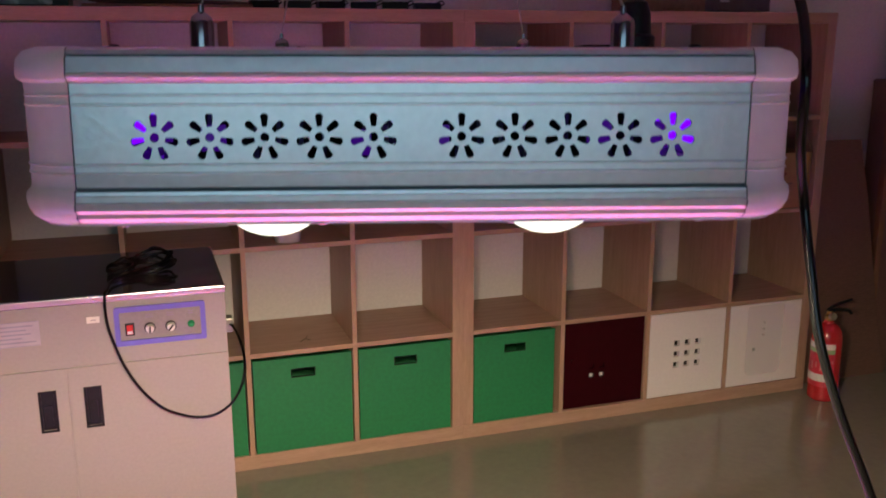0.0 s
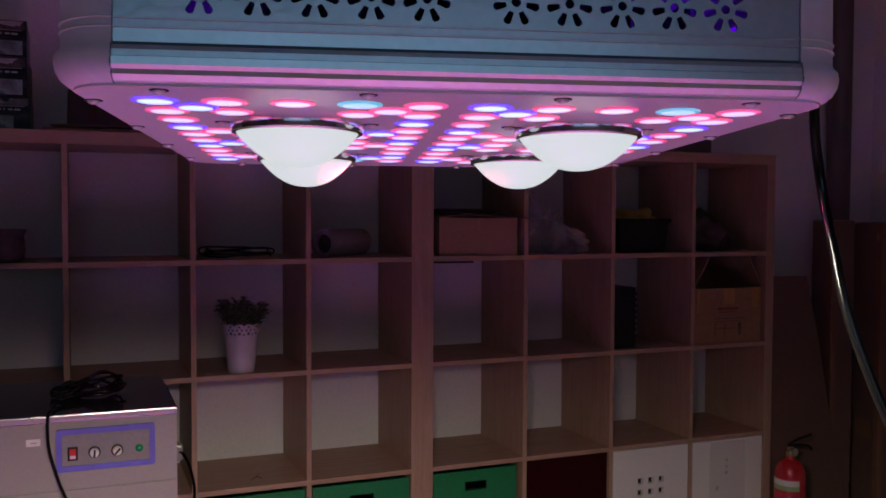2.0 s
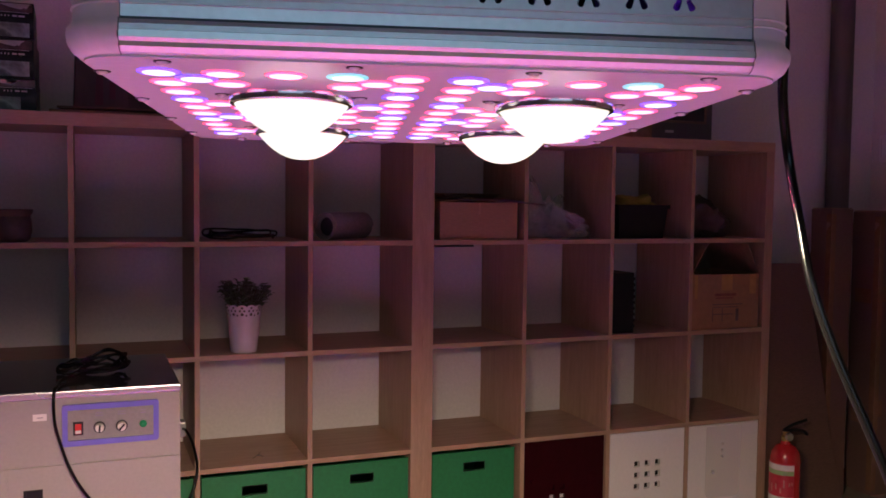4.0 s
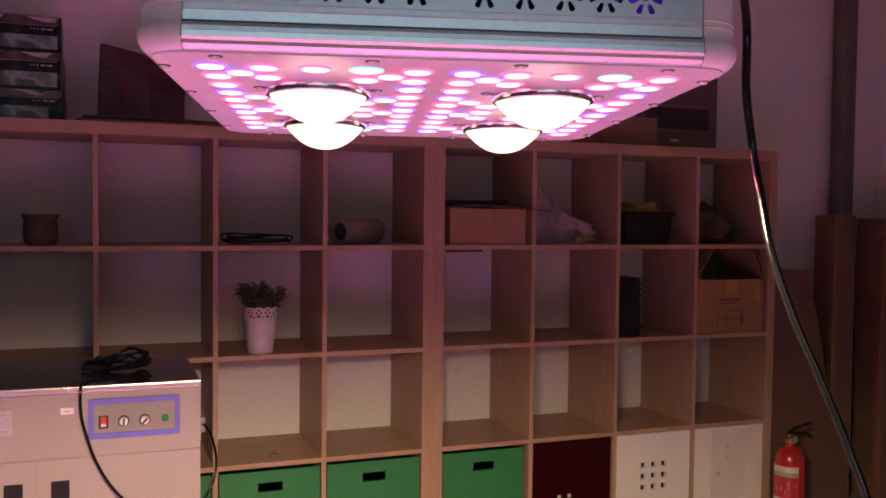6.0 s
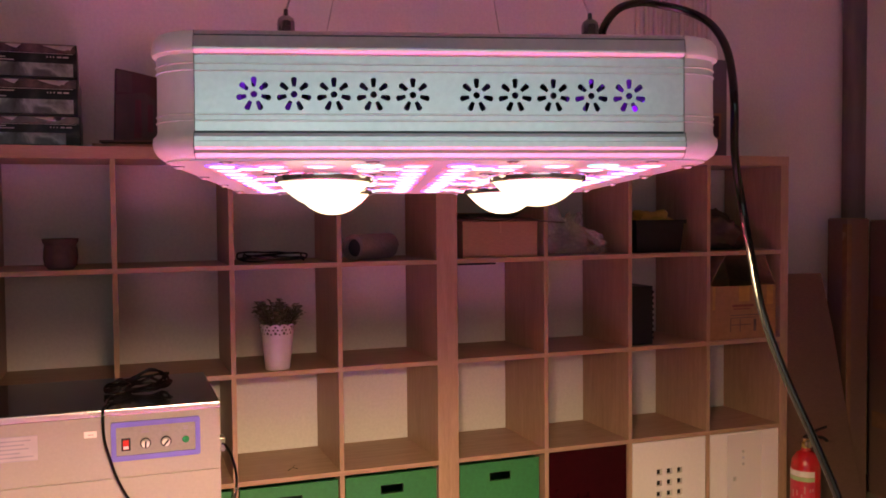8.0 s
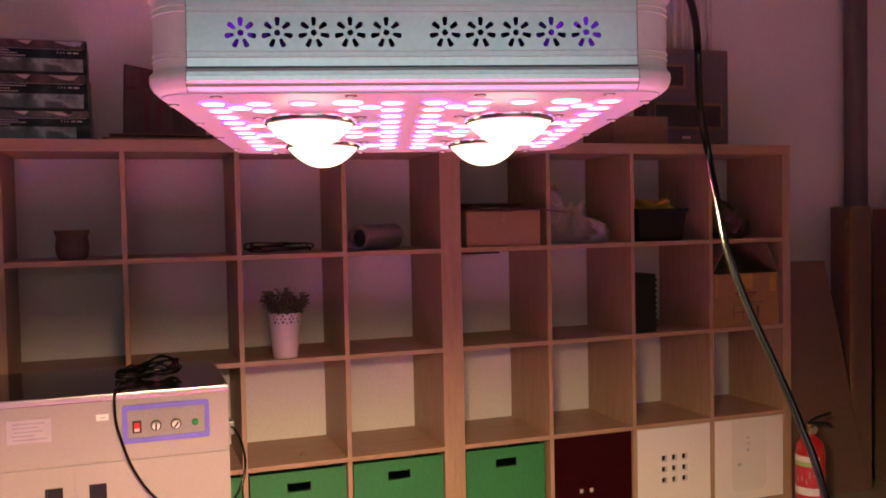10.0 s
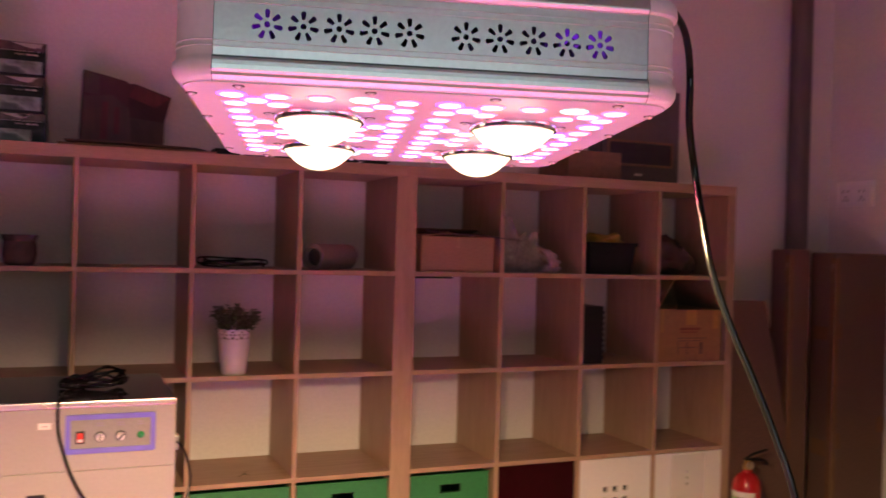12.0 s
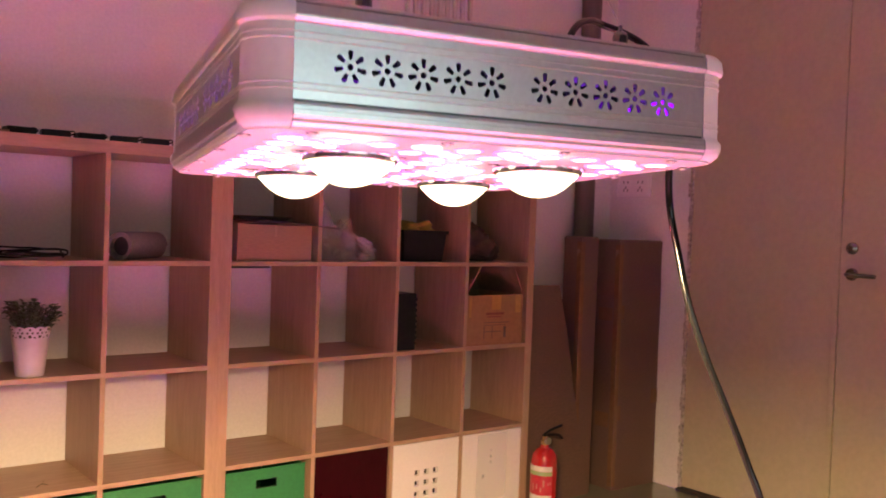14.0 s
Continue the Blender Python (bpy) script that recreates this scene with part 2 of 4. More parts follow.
m_, t_, b_ = nodes_of("green_black_package")
fac_ = noise_tex(t_, 9, (1, 1, 1.6), 5, 0.6)
t_.links.new(ramp(t_, fac_, [(0.44, (0.006, 0.007, 0.008)), (0.58, (0.012, 0.018, 0.017)), (0.66, (0.03, 0.04, 0.036)), (0.74, (0.010, 0.012, 0.012))]), b_.inputs["Base Color"])
b_.inputs["Roughness"].default_value, b_.inputs["Specular IOR Level"].default_value = 0.3, 0.15
PACK = m_
m_, t_, b_ = nodes_of("pale_picture_print")
fac_ = noise_tex(t_, 13, (1, 1, 0.8), 8, 0.6)
t_.links.new(ramp(t_, fac_, [(0.36, (0.010, 0.013, 0.012)), (0.48, (0.06, 0.085, 0.075)), (0.57, (0.22, 0.30, 0.26)), (0.72, (0.05, 0.06, 0.055))]), b_.inputs["Base Color"])
b_.inputs["Roughness"].default_value = 0.3
PICTURE = m_
m_, t_, b_ = nodes_of("clear_film")
b_.inputs["Base Color"].default_value = (0.70, 0.66, 0.63, 1)
b_.inputs["Transmission Weight"].default_value, b_.inputs["Roughness"].default_value, b_.inputs["IOR"].default_value = 0.45, 0.16, 1.3
b_.inputs["Alpha"].default_value = 0.48
FILM = m_
m_, t_, b_ = nodes_of("creased_bag_film")
b_.inputs["Base Color"].default_value = (0.74, 0.73, 0.72, 1)
b_.inputs["Alpha"].default_value, b_.inputs["Roughness"].default_value = 0.24, 0.2
BAG_FILM = m_
m_, t_, b_ = nodes_of("window_glass")
b_.inputs["Transmission Weight"].default_value, b_.inputs["Roughness"].default_value = 1.0, 0.02
GLASS = m_


# ---------------------------------------------------------------- building helpers
def part(name, bm, material, parent=None, label="", smooth=False):
    me = bpy.data.meshes.new(name)
    bmesh.ops.recalc_face_normals(bm, faces=bm.faces)
    if smooth:
        for f in bm.faces:
            f.smooth = True
    bm.to_mesh(me)
    bm.free()
    if smooth:
        me.set_sharp_from_angle(angle=radians(38))
    me.materials.append(material)
    ob = new(name, me)
    ob.parent = parent
    return tagged(ob, label)


def thing(name, m, label, category, group="", kind=""):
    ob = new(name)
    ob.empty_display_size = 0.05
    ob.matrix_world = m
    return tagged(ob, label, category, group, kind)


def add_box(bm, x0, x1, y0, y1, z0, z1, bevel=0.0, m=None):
    made = bmesh.ops.create_cube(bm, size=1.0)["verts"]
    bmesh.ops.scale(bm, vec=(x1 - x0, y1 - y0, z1 - z0), verts=made)
    bmesh.ops.translate(bm, vec=((x0 + x1) / 2, (y0 + y1) / 2, (z0 + z1) / 2), verts=made)
    if m is not None:
        bmesh.ops.transform(bm, matrix=m, verts=made)
    if bevel:
        edges = {e for v in made for e in v.link_edges}
        bmesh.ops.bevel(bm, geom=list(edges), offset=bevel, segments=2, affect="EDGES", profile=0.6)
    return bm


def box(x0, x1, y0, y1, z0, z1, bevel=0.0, m=None):
    return add_box(bmesh.new(), x0, x1, y0, y1, z0, z1, bevel, m)


def add_lathe(bm, profile, n=32, m=None, closed=False):
    """Turns (radius, height) pairs round z."""
    rings = []
    for r, z in profile:
        if r < 1e-6:
            rings.append([bm.verts.new((0, 0, z))])
        else:
            rings.append([bm.verts.new((r * math.cos(2 * math.pi * k / n), r * math.sin(2 * math.pi * k / n), z)) for k in range(n)])
    for a, b in zip(rings, rings[1:]):
        for k in range(n):
            q = [a[k % len(a)], a[(k + 1) % len(a)], b[(k + 1) % len(b)], b[k % len(b)]]
            q = list(dict.fromkeys(q))
            if len(q) > 2:
                bm.faces.new(q)
    if m is not None:
        bmesh.ops.transform(bm, matrix=m, verts=[v for r in rings for v in r])
    return bm


def lathe(profile, n=32, m=None):
    return add_lathe(bmesh.new(), profile, n, m)


def add_rod(bm, a, b, r, n=10):
    a, b = Vector(a), Vector(b)
    turn = (b - a).to_track_quat("Z", "Y").to_matrix().to_4x4()
    return add_lathe(bm, [(0, 0), (r, 0), (r, (b - a).length), (0, (b - a).length)], n, Matrix.Translation(a) @ turn)


def spline(points, steps=8):
    """Catmull-Rom through the points."""
    p = [Vector(q) for q in points]
    p = [2 * p[0] - p[1], *p, 2 * p[-1] - p[-2]]
    out = []
    for i in range(1, len(p) - 2):
        for k in range(steps):
            u = k / steps
            out.append(0.5 * (2 * p[i] + (p[i + 1] - p[i - 1]) * u + (2 * p[i - 1] - 5 * p[i] + 4 * p[i + 1] - p[i + 2]) * u * u + (3 * p[i] - p[i - 1] - 3 * p[i + 1] + p[i + 2]) * u ** 3))
    return out + [p[-2]]


def add_tube(bm, points, r, n=10, steps=8):
    path = spline(points, steps) if steps else [Vector(q) for q in points]
    rings, side = [], None
    for i, q in enumerate(path):
        d = (path[min(i + 1, len(path) - 1)] - path[max(i - 1, 0)]).normalized()
        side = d.orthogonal().normalized() if side is None else (side - d * side.dot(d)).normalized()
        up = d.cross(side)
        rings.append([bm.verts.new(q + r * (math.cos(2 * math.pi * k / n) * side + math.sin(2 * math.pi * k / n) * up)) for k in range(n)])
    for a, b in zip(rings, rings[1:]):
        for k in range(n):
            bm.faces.new((a[k], a[(k + 1) % n], b[(k + 1) % n], b[k]))
    bm.faces.new(rings[0])
    bm.faces.new(rings[-1])
    return bm


def tube(points, r, n=10, steps=8):
    return add_tube(bmesh.new(), points, r, n, steps)


def holed(outline, holes, place, depth):
    """A sheet with holes: outline and holes are lists of (a, b); place maps (a, b, d) to a point; d runs from 0 to depth."""
    bm = bmesh.new()
    loops, edges = [], []
    for loop in (outline, *holes):
        vs = [bm.verts.new((a, b, 0)) for a, b in loop]
        loops.append(vs)
        edges += [bm.edges.new((vs[k], vs[(k + 1) % len(vs)])) for k in range(len(vs))]
    bmesh.ops.triangle_fill(bm, edges=edges, use_beauty=True)
    faces = list(bm.faces)
    made = bmesh.ops.extrude_face_region(bm, geom=faces)["geom"]
    for v in made:
        if isinstance(v, bmesh.types.BMVert):
            v.co.z = depth
    for v in bm.verts:
        v.co = Vector(place(v.co.x, v.co.y, v.co.z))
    return bm


def rect(a0, a1, b0, b1):
    return [(a0, b0), (a1, b0), (a1, b1), (a0, b1)]


def rounded(a0, a1, b0, b1, r, n=6):
    out = []
    for ca, cb, s in ((a1 - r, b0 + r, -90), (a1 - r, b1 - r, 0), (a0 + r, b1 - r, 90), (a0 + r, b0 + r, 180)):
        out += [(ca + r * math.cos(radians(s + 90 * k / n)), cb + r * math.sin(radians(s + 90 * k / n))) for k in range(n + 1)]
    return out


# ---------------------------------------------------------------- the room
XL, XR, YF, YB, ZC, ZF = -5.4, 2.36, -4.4, 0.368, 3.1, -0.010
part_kw = dict(kind="structure")
tagged(part("floor", box(XL - 0.2, XR + 0.2, YF - 0.2, YB + 0.2, -0.15, ZF), FLOOR), "grey-green glossy epoxy floor, slightly worn", "floor", **part_kw)
tagged(part("ceiling", box(XL - 0.2, XR + 0.2, YF - 0.2, YB + 0.2, ZC, ZC + 0.15), CEIL), "plain white painted ceiling of the workroom", "ceiling", **part_kw)
tagged(part("wall_north", box(XL, XR, YB, YB + 0.2, ZF, ZC), WALL), "matt white painted wall behind the shelves", "wall", **part_kw)
tagged(part("wall_west", box(XL - 0.2, XL, YF - 0.2, YB + 0.2, ZF, ZC), WALL_GREY), "unseen grey side wall, toned down to cut bounce light", "wall", **part_kw)
# east wall with the opening of the double door
DOOR_Y0, DOOR_Y1, DOOR_Z = -1.66, -0.150, 2.46
bm = holed([(YF - 0.2, ZF), (DOOR_Y0, ZF), (DOOR_Y0, DOOR_Z), (DOOR_Y1, DOOR_Z), (DOOR_Y1, ZF), (YB + 0.2, ZF), (YB + 0.2, ZC), (YF - 0.2, ZC)], [], lambda a, b, d: (XR + d, a, b), 0.2)
tagged(part("wall_east", bm, WALL), "matt white painted wall with a wide metal door", "wall", **part_kw)
WX0, WX1, WZ0, WZ1 = -2.4, -0.6, 1.10, 1.90
bm = holed(rect(XL, XR, ZF, ZC), [rect(WX0, WX1, WZ0, WZ1)], lambda a, b, d: (a, YF - d, b), 0.2)
tagged(part("wall_south", bm, WALL_GREY), "unseen grey wall with a window, toned down to cut reflections", "wall", **part_kw)
win = thing("window_1", pose(0, 0, 0), "white framed window in the wall", "window", kind="structure")
bm = bmesh.new()
for a in ((WX0, WX0 + 0.05, WZ0, WZ1), (WX1 - 0.05, WX1, WZ0, WZ1), (WX0 + 0.05, WX1 - 0.05, WZ0, WZ0 + 0.05), (WX0 + 0.05, WX1 - 0.05, WZ1 - 0.05, WZ1), (-1.525, -1.475, WZ0 + 0.05, WZ1 - 0.05)):
    add_box(bm, a[0], a[1], YF - 0.12, YF - 0.07, a[2], a[3])
part("window_frame", bm, CAP, win)
for x0, x1 in ((WX0 + 0.05, -1.525), (-1.475, WX1 - 0.05)):
    pane = part("pane", box(x0, x1, YF - 0.098, YF - 0.092, WZ0 + 0.05, WZ1 - 0.05), GLASS, win)
    pane.visible_shadow = False

# torn plaster along the door's edge
bm = bmesh.new()
random.seed(4)
z = 0.0
while z < DOOR_Z:
    h = random.uniform(0.02, 0.09)
    add_box(bm, XR - random.uniform(0.003, 0.008), XR + 0.01, DOOR_Y1 - 0.004, DOOR_Y1 + random.uniform(0.005, 0.016), z, min(z + h, DOOR_Z))
    z += h
y = DOOR_Y1
while y > DOOR_Y0:
    h = random.uniform(0.03, 0.10)
    add_box(bm, XR - random.uniform(0.003, 0.008), XR + 0.01, y - h, y, DOOR_Z, DOOR_Z + random.uniform(0.004, 0.016))
    y -= h
tagged(part("trim", bm, PLASTER), "rough torn plaster edge round the door", "trim", **part_kw)

# double door: fixed leaf and the leaf with the handle
SEAM = -0.905
door = thing("door_1", pose(XR, 0, 0), "beige painted metal double door, closed", "door", kind="structure")
part("fixed_leaf", box(0.012, 0.06, SEAM + 0.002, DOOR_Y1 - 0.001, 0.006, DOOR_Z - 0.002, 0.003), DOOR, door)
leaf = part("active_leaf", box(0.004, 0.055, DOOR_Y0 + 0.004, SEAM - 0.004, 0.006, DOOR_Z - 0.002, 0.003), DOOR, door)
part("meeting_strip", box(-0.004, 0.011, SEAM - 0.003, SEAM + 0.022, 0.01, DOOR_Z - 0.01, 0.003), DOOR, door)
part("lock_cylinder", lathe([(0, 0.018), (0.011, 0.018), (0.024, 0.008), (0.026, 0), (0, 0)], 28, pose(0.004, -0.958, 1.205, 0, -90, 0)), NICKEL, door, "round steel lock cylinder")
bm = lathe([(0, 0.012), (0.022, 0.012), (0.026, 0.006), (0.027, 0), (0, 0)], 28, pose(0.004, -0.960, 1.097, 0, -90, 0))
add_tube(bm, [(0.004, -0.960, 1.097), (-0.040, -0.960, 1.097), (-0.052, -0.972, 1.097), (-0.054, -1.00, 1.096), (-0.054, -1.085, 1.094)], 0.0095, 12, 6)
part("door_handle", bm, NICKEL, door, "brushed steel lever handle", True)
part("threshold", box(-0.03, 0.08, DOOR_Y0, DOOR_Y1, ZF, 0.004), DARK_IN, door)

# ---------------------------------------------------------------- shelves
CELL, THIN, THICK, DEEP = 0.335, 0.016, 0.0385, 0.357
PITCH = CELL + THIN
UNIT = 4 * CELL + 3 * THIN + 2 * THICK


def cell_x(unit, col):
    """Left inner side of a cell; unit 0 or 1, col 0 to 3."""
    return (-UNIT if unit == 0 else 0.0) + THICK + col * PITCH


def cell_z(row):
    """Floor of a cell; row 0 is the lowest."""
    return THICK + row * PITCH


def shelf_unit(m):
    un = thing("shelf_unit", m, "open oak-foil cube shelf unit of sixteen cells against the wall", "shelf", "cube shelf units")
    part("bottom_board", box(0, UNIT, 0, DEEP, ZF, THICK, 0.0015), WOOD_H, un)
    part("top_board", box(0, UNIT, 0, DEEP, UNIT - THICK, UNIT, 0.0015), WOOD_H, un)
    for x in (0.0, UNIT - THICK):
        part("side_board", box(x, x + THICK, 0.0015, DEEP, THICK, UNIT - THICK, 0.0012), WOOD_V, un)
    for r in range(3):
        z0 = THICK + CELL + r * PITCH
        part("shelf_board", box(THICK, UNIT - THICK, 0.001, DEEP - 0.002, z0, z0 + THIN, 0.001), WOOD_H, un)
    for r in range(4):
        for c in range(3):
            x0 = THICK + CELL + c * PITCH
            part("divider", box(x0, x0 + THIN, 0.002, DEEP - 0.003, cell_z(r), cell_z(r) + CELL, 0.001), WOOD_V, un)
    return un


unit_a = shelf_unit(pose(-UNIT, 0, 0))
unit_b = copy_thing(unit_a, pose(0.0, 0, 0))


def storage_box(x, z, nudge=0.0, w=0.325):
    """Green box with a slot, in a bottom cell."""
    h, d = 0.318, 0.335
    ob = thing("storage_box", pose(x + min(0.005, (CELL - w) / 2), 0.006 + nudge, z), "green fibreboard storage box with a slot handle, in a shelf cell", "storage box", "green storage boxes")
    slot = rounded(w / 2 - 0.038, w / 2 + 0.038, h - 0.062, h - 0.036, 0.004, 3)
    part("front_panel", holed(rect(0, w, 0, h), [slot], lambda a, b, k: (a, k, b), 0.005), GREEN, ob)
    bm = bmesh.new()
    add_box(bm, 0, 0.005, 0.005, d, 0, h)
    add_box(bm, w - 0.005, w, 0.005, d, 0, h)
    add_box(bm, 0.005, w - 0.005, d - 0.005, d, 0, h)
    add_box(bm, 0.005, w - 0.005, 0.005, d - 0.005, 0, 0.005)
    part("body", bm, GREEN_SHADED, ob)
    part("rim", box(-0.0015, w + 0.0015, -0.0015, 0.008, h, h + 0.004), GREEN, ob)
    bm = bmesh.new()
    for rim in ((w / 2 - 0.040, w / 2 + 0.040, h - 0.064, h - 0.062), (w / 2 - 0.040, w / 2 + 0.040, h - 0.036, h - 0.034), (w / 2 - 0.040, w / 2 - 0.038, h - 0.062, h - 0.036), (w / 2 + 0.038, w / 2 + 0.040, h - 0.062, h - 0.036)):
        add_box(bm, rim[0], rim[1], -0.002, 0.006, rim[2], rim[3])
    part("slot_rim", bm, BLACK_PL, ob, "thin black slot rim")
    return ob


storage_box(cell_x(0, 1), cell_z(0), 0.004)
storage_box(cell_x(0, 2), cell_z(0))
storage_box(cell_x(0, 3), cell_z(0), 0.003)
storage_box(cell_x(1, 0), cell_z(0), 0.002, 0.309)

ins = thing("door_insert", pose(cell_x(1, 1), 0.012, cell_z(0)), "glossy wine-red cabinet door insert filling a shelf cell", "cabinet insert", "cell inserts")
part("door_panel", holed(rect(0.003, CELL - 0.003, 0.003, CELL - 0.003), [rect(0.140 + i * 0.042 - 0.010, 0.140 + i * 0.042 + 0.010, 0.140 + j * 0.036 - 0.009, 0.140 + j * 0.036 + 0.009) for i in (-0.5, 0.5) for j in (-0.5, 0.5)], lambda a, b, k: (a, k, b), 0.012), WINE, ins)
# pale board added so that the lower holes look lit from inside
part("hole_brightener", box(0.10, 0.19, 0.0124, 0.0150, 0.10, 0.132), WHITE_FOIL, ins, "added pale board for the lit inside behind the lower holes")
part("body", box(0.006, CELL - 0.006, 0.017, 0.33, 0.004, CELL - 0.006), WINE, ins)
part("knob", lathe([(0, -0.014), (0.006, -0.014), (0.007, -0.011), (0.004, -0.004), (0.005, 0), (0, 0)], 14, pose(0.035, 0, 0.19, -90, 0, 0)), WINE, ins)


def white_insert(x, holes, label):
    ob = thing("door_insert", pose(x, 0.004, cell_z(0)), label, "cabinet insert", "cell inserts")
    part("door_panel", holed(rect(0.003, CELL - 0.003, 0.003, CELL - 0.003), holes, lambda a, b, k: (a, k, b), 0.015), WHITE_FOIL, ob)
    # near-black block stands in for the shade behind the holes
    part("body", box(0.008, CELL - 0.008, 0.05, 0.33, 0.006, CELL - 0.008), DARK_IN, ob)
    return ob


mid = CELL / 2
white_insert(cell_x(1, 2), [rect(mid + i * 0.046 - 0.0115, mid + i * 0.046 + 0.0115, mid + j * 0.043 - 0.011, mid + j * 0.043 + 0.011) for i in (-1, 0, 1) for j in (-1, 0, 1)], "white cabinet insert with nine square holes")
wrapped = white_insert(cell_x(1, 3), [rect(mid - 0.012, mid - 0.001, mid + k, mid + k + 0.010) for k in (0.03, 0.055, 0.08)] + [rect(mid - 0.055, mid - 0.040, mid - 0.030, mid - 0.014)], "white cabinet insert still wrapped in wrinkled clear film")
bm = bmesh.new()
n = 30
grid = []
for i in range(n + 1):
    col = []
    for j in range(n + 1):
        u, v = 2 * i / n - 1, j / n
        half = 0.083 * (1 - 0.9 * max(0.0, 1 - v / 0.10) ** 2.2 * 0.28)
        rim = 0.0035 if i in (0, n) or j == 0 else 0.0
        fold = 0.0045 * abs(noise.noise(Vector((u * 3.2, v * 1.3, 1.3)))) + 0.0015 * abs(noise.noise(Vector((u * 9, v * 7, 5))))
        col.append(bm.verts.new((mid - 0.006 + u * half, -0.0015 - rim - fold, 0.042 + (CELL - 0.052) * v)))
    grid.append(col)
for i in range(n):
    for j in range(n):
        bm.faces.new((grid[i][j], grid[i + 1][j], grid[i + 1][j + 1], grid[i][j + 1]))
part("film_wrap", bm, BAG_FILM, wrapped, "wrinkled clear plastic film", True)

# ---------------------------------------------------------------- the hanging grow lamp
HW, Y0, Y1, PANEL_X, TOP = 0.1775, -0.0462, 0.336, 0.1515, 0.0785
RC = HW - PANEL_X
lamp = thing("grow_lamp", LAMP, "white and aluminium LED grow lamp hanging on wires, switched on", "grow lamp")

# outline from the underside up: height and how far it stands out
LOW = [(0.0, -0.005), (0.0012, -0.0015), (0.0035, 0.0010), (0.0055, 0.0016), (0.0072, 0.0032), (0.0105, 0.0034), (0.0108, 0.0027), (0.0135, 0.0027), (0.0138, 0.0022), (0.0155, 0.0020)]
MIDL = [(0.0172, -0.0002), (0.0228, 0.0), (0.0231, 0.0008), (0.0237, 0.0008), (0.0240, 0.0), (0.0266, 0.0), (0.0269, 0.0008), (0.0275, 0.0008), (0.0278, 0.0)]
MIDH = [(0.0530, 0.0), (0.0533, 0.0008), (0.0539, 0.0008), (0.0542, 0.0), (0.0572, 0.0), (0.0575, 0.0008), (0.0581, 0.0008), (0.0584, 0.0), (0.0628, 0.0), (0.0638, 0.0016), (0.0656, 0.0034), (0.0668, 0.0036), (0.0676, 0.0026), (0.0742, 0.0018)]
HIGH = [(0.0752, 0.0006), (0.0772, 0.0002), (0.0782, -0.0020), (0.0786, -0.0060)]


def strip(profile, a0, a1, place):
    """A profile drawn out along a panel; place maps (along, out, z)."""
    bm = bmesh.new()
    rows = [[bm.verts.new(place(a, o, z)) for a in (a0, a1)] for z, o in profile]
    for p, q in zip(rows, rows[1:]):
        bm.faces.new((p[0], p[1], q[1], q[0]))
    return bm


def petals(ca, cb):
    out = [[(ca + 0.0021 * math.cos(k * math.pi / 6), cb + 0.0021 * math.sin(k * math.pi / 6)) for k in range(12)]]
    for p in range(7):
        u = radians(90 + p * 360 / 7)
        c, s = math.cos(u), math.sin(u)
        loop = [(0.0046, 0.0009), (0.0050, 0.0012), (0.0092, 0.0018), (0.0102, 0.0013), (0.0106, 0.0), (0.0102, -0.0013), (0.0092, -0.0018), (0.0050, -0.0012), (0.0046, -0.0009)]
        out.append([(ca + r * c - w * s, cb + r * s + w * c) for r, w in loop])
    return out


def lamp_panel(name, half, place):
    """One aluminium side with its two groups of daisy vents; place maps (along, out, z)."""
    scale = half / PANEL_X
    flowers = [f for sg in (-1, 1) for k in range(5) for f in petals(sg * (0.0197 + 0.0241 * k) * scale, 0.0393)]
    panel = part(name, holed(rect(-half, half, 0.0278, 0.0530), flowers, lambda a, b, d: place(a, -d, b), 0.0014), ALU, lamp, "satin aluminium side with daisy-shaped vents")
    part("lower_rib", strip(LOW, -half, half, place), ALU, panel)
    part("lower_groove", strip([LOW[-1], (0.0157, -0.001), (0.0170, -0.001), MIDL[0]], -half, half, place), ALU_SHADE, panel)
    part("lower_band", strip(MIDL, -half, half, place), ALU, panel)
    part("upper_band", strip(MIDH, -half, half, place), ALU, panel)
    part("upper_groove", strip([MIDH[-1], (0.0743, -0.0004), (0.0751, -0.0004), HIGH[0]], -half, half, place), ALU_SHADE, panel)
    part("upper_rib", strip(HIGH, -half, half, place), ALU, panel)
    return panel


YM, HALF_Y = (Y0 + Y1) / 2, (Y1 - Y0) / 2 - RC
lamp_panel("front_panel", PANEL_X, lambda a, o, z: (a, Y0 - o, z))
lamp_panel("rear_panel", PANEL_X, lambda a, o, z: (-a, Y1 + o, z))
lamp_panel("side_panel", HALF_Y, lambda a, o, z: (-HW - o, YM - a, z))
lamp_panel("side_panel", HALF_Y, lambda a, o, z: (HW + o, YM + a, z))

for sx in (-1, 1):
    edge = [(z, o + 0.0004) for z, o in LOW + MIDL + MIDH + HIGH]
    part("panel_seam", strip(edge, sx * PANEL_X - 0.0003, sx * PANEL_X + 0.0003, lambda a, o, z: (a, Y0 - o, z)), ALU_SHADE, lamp)

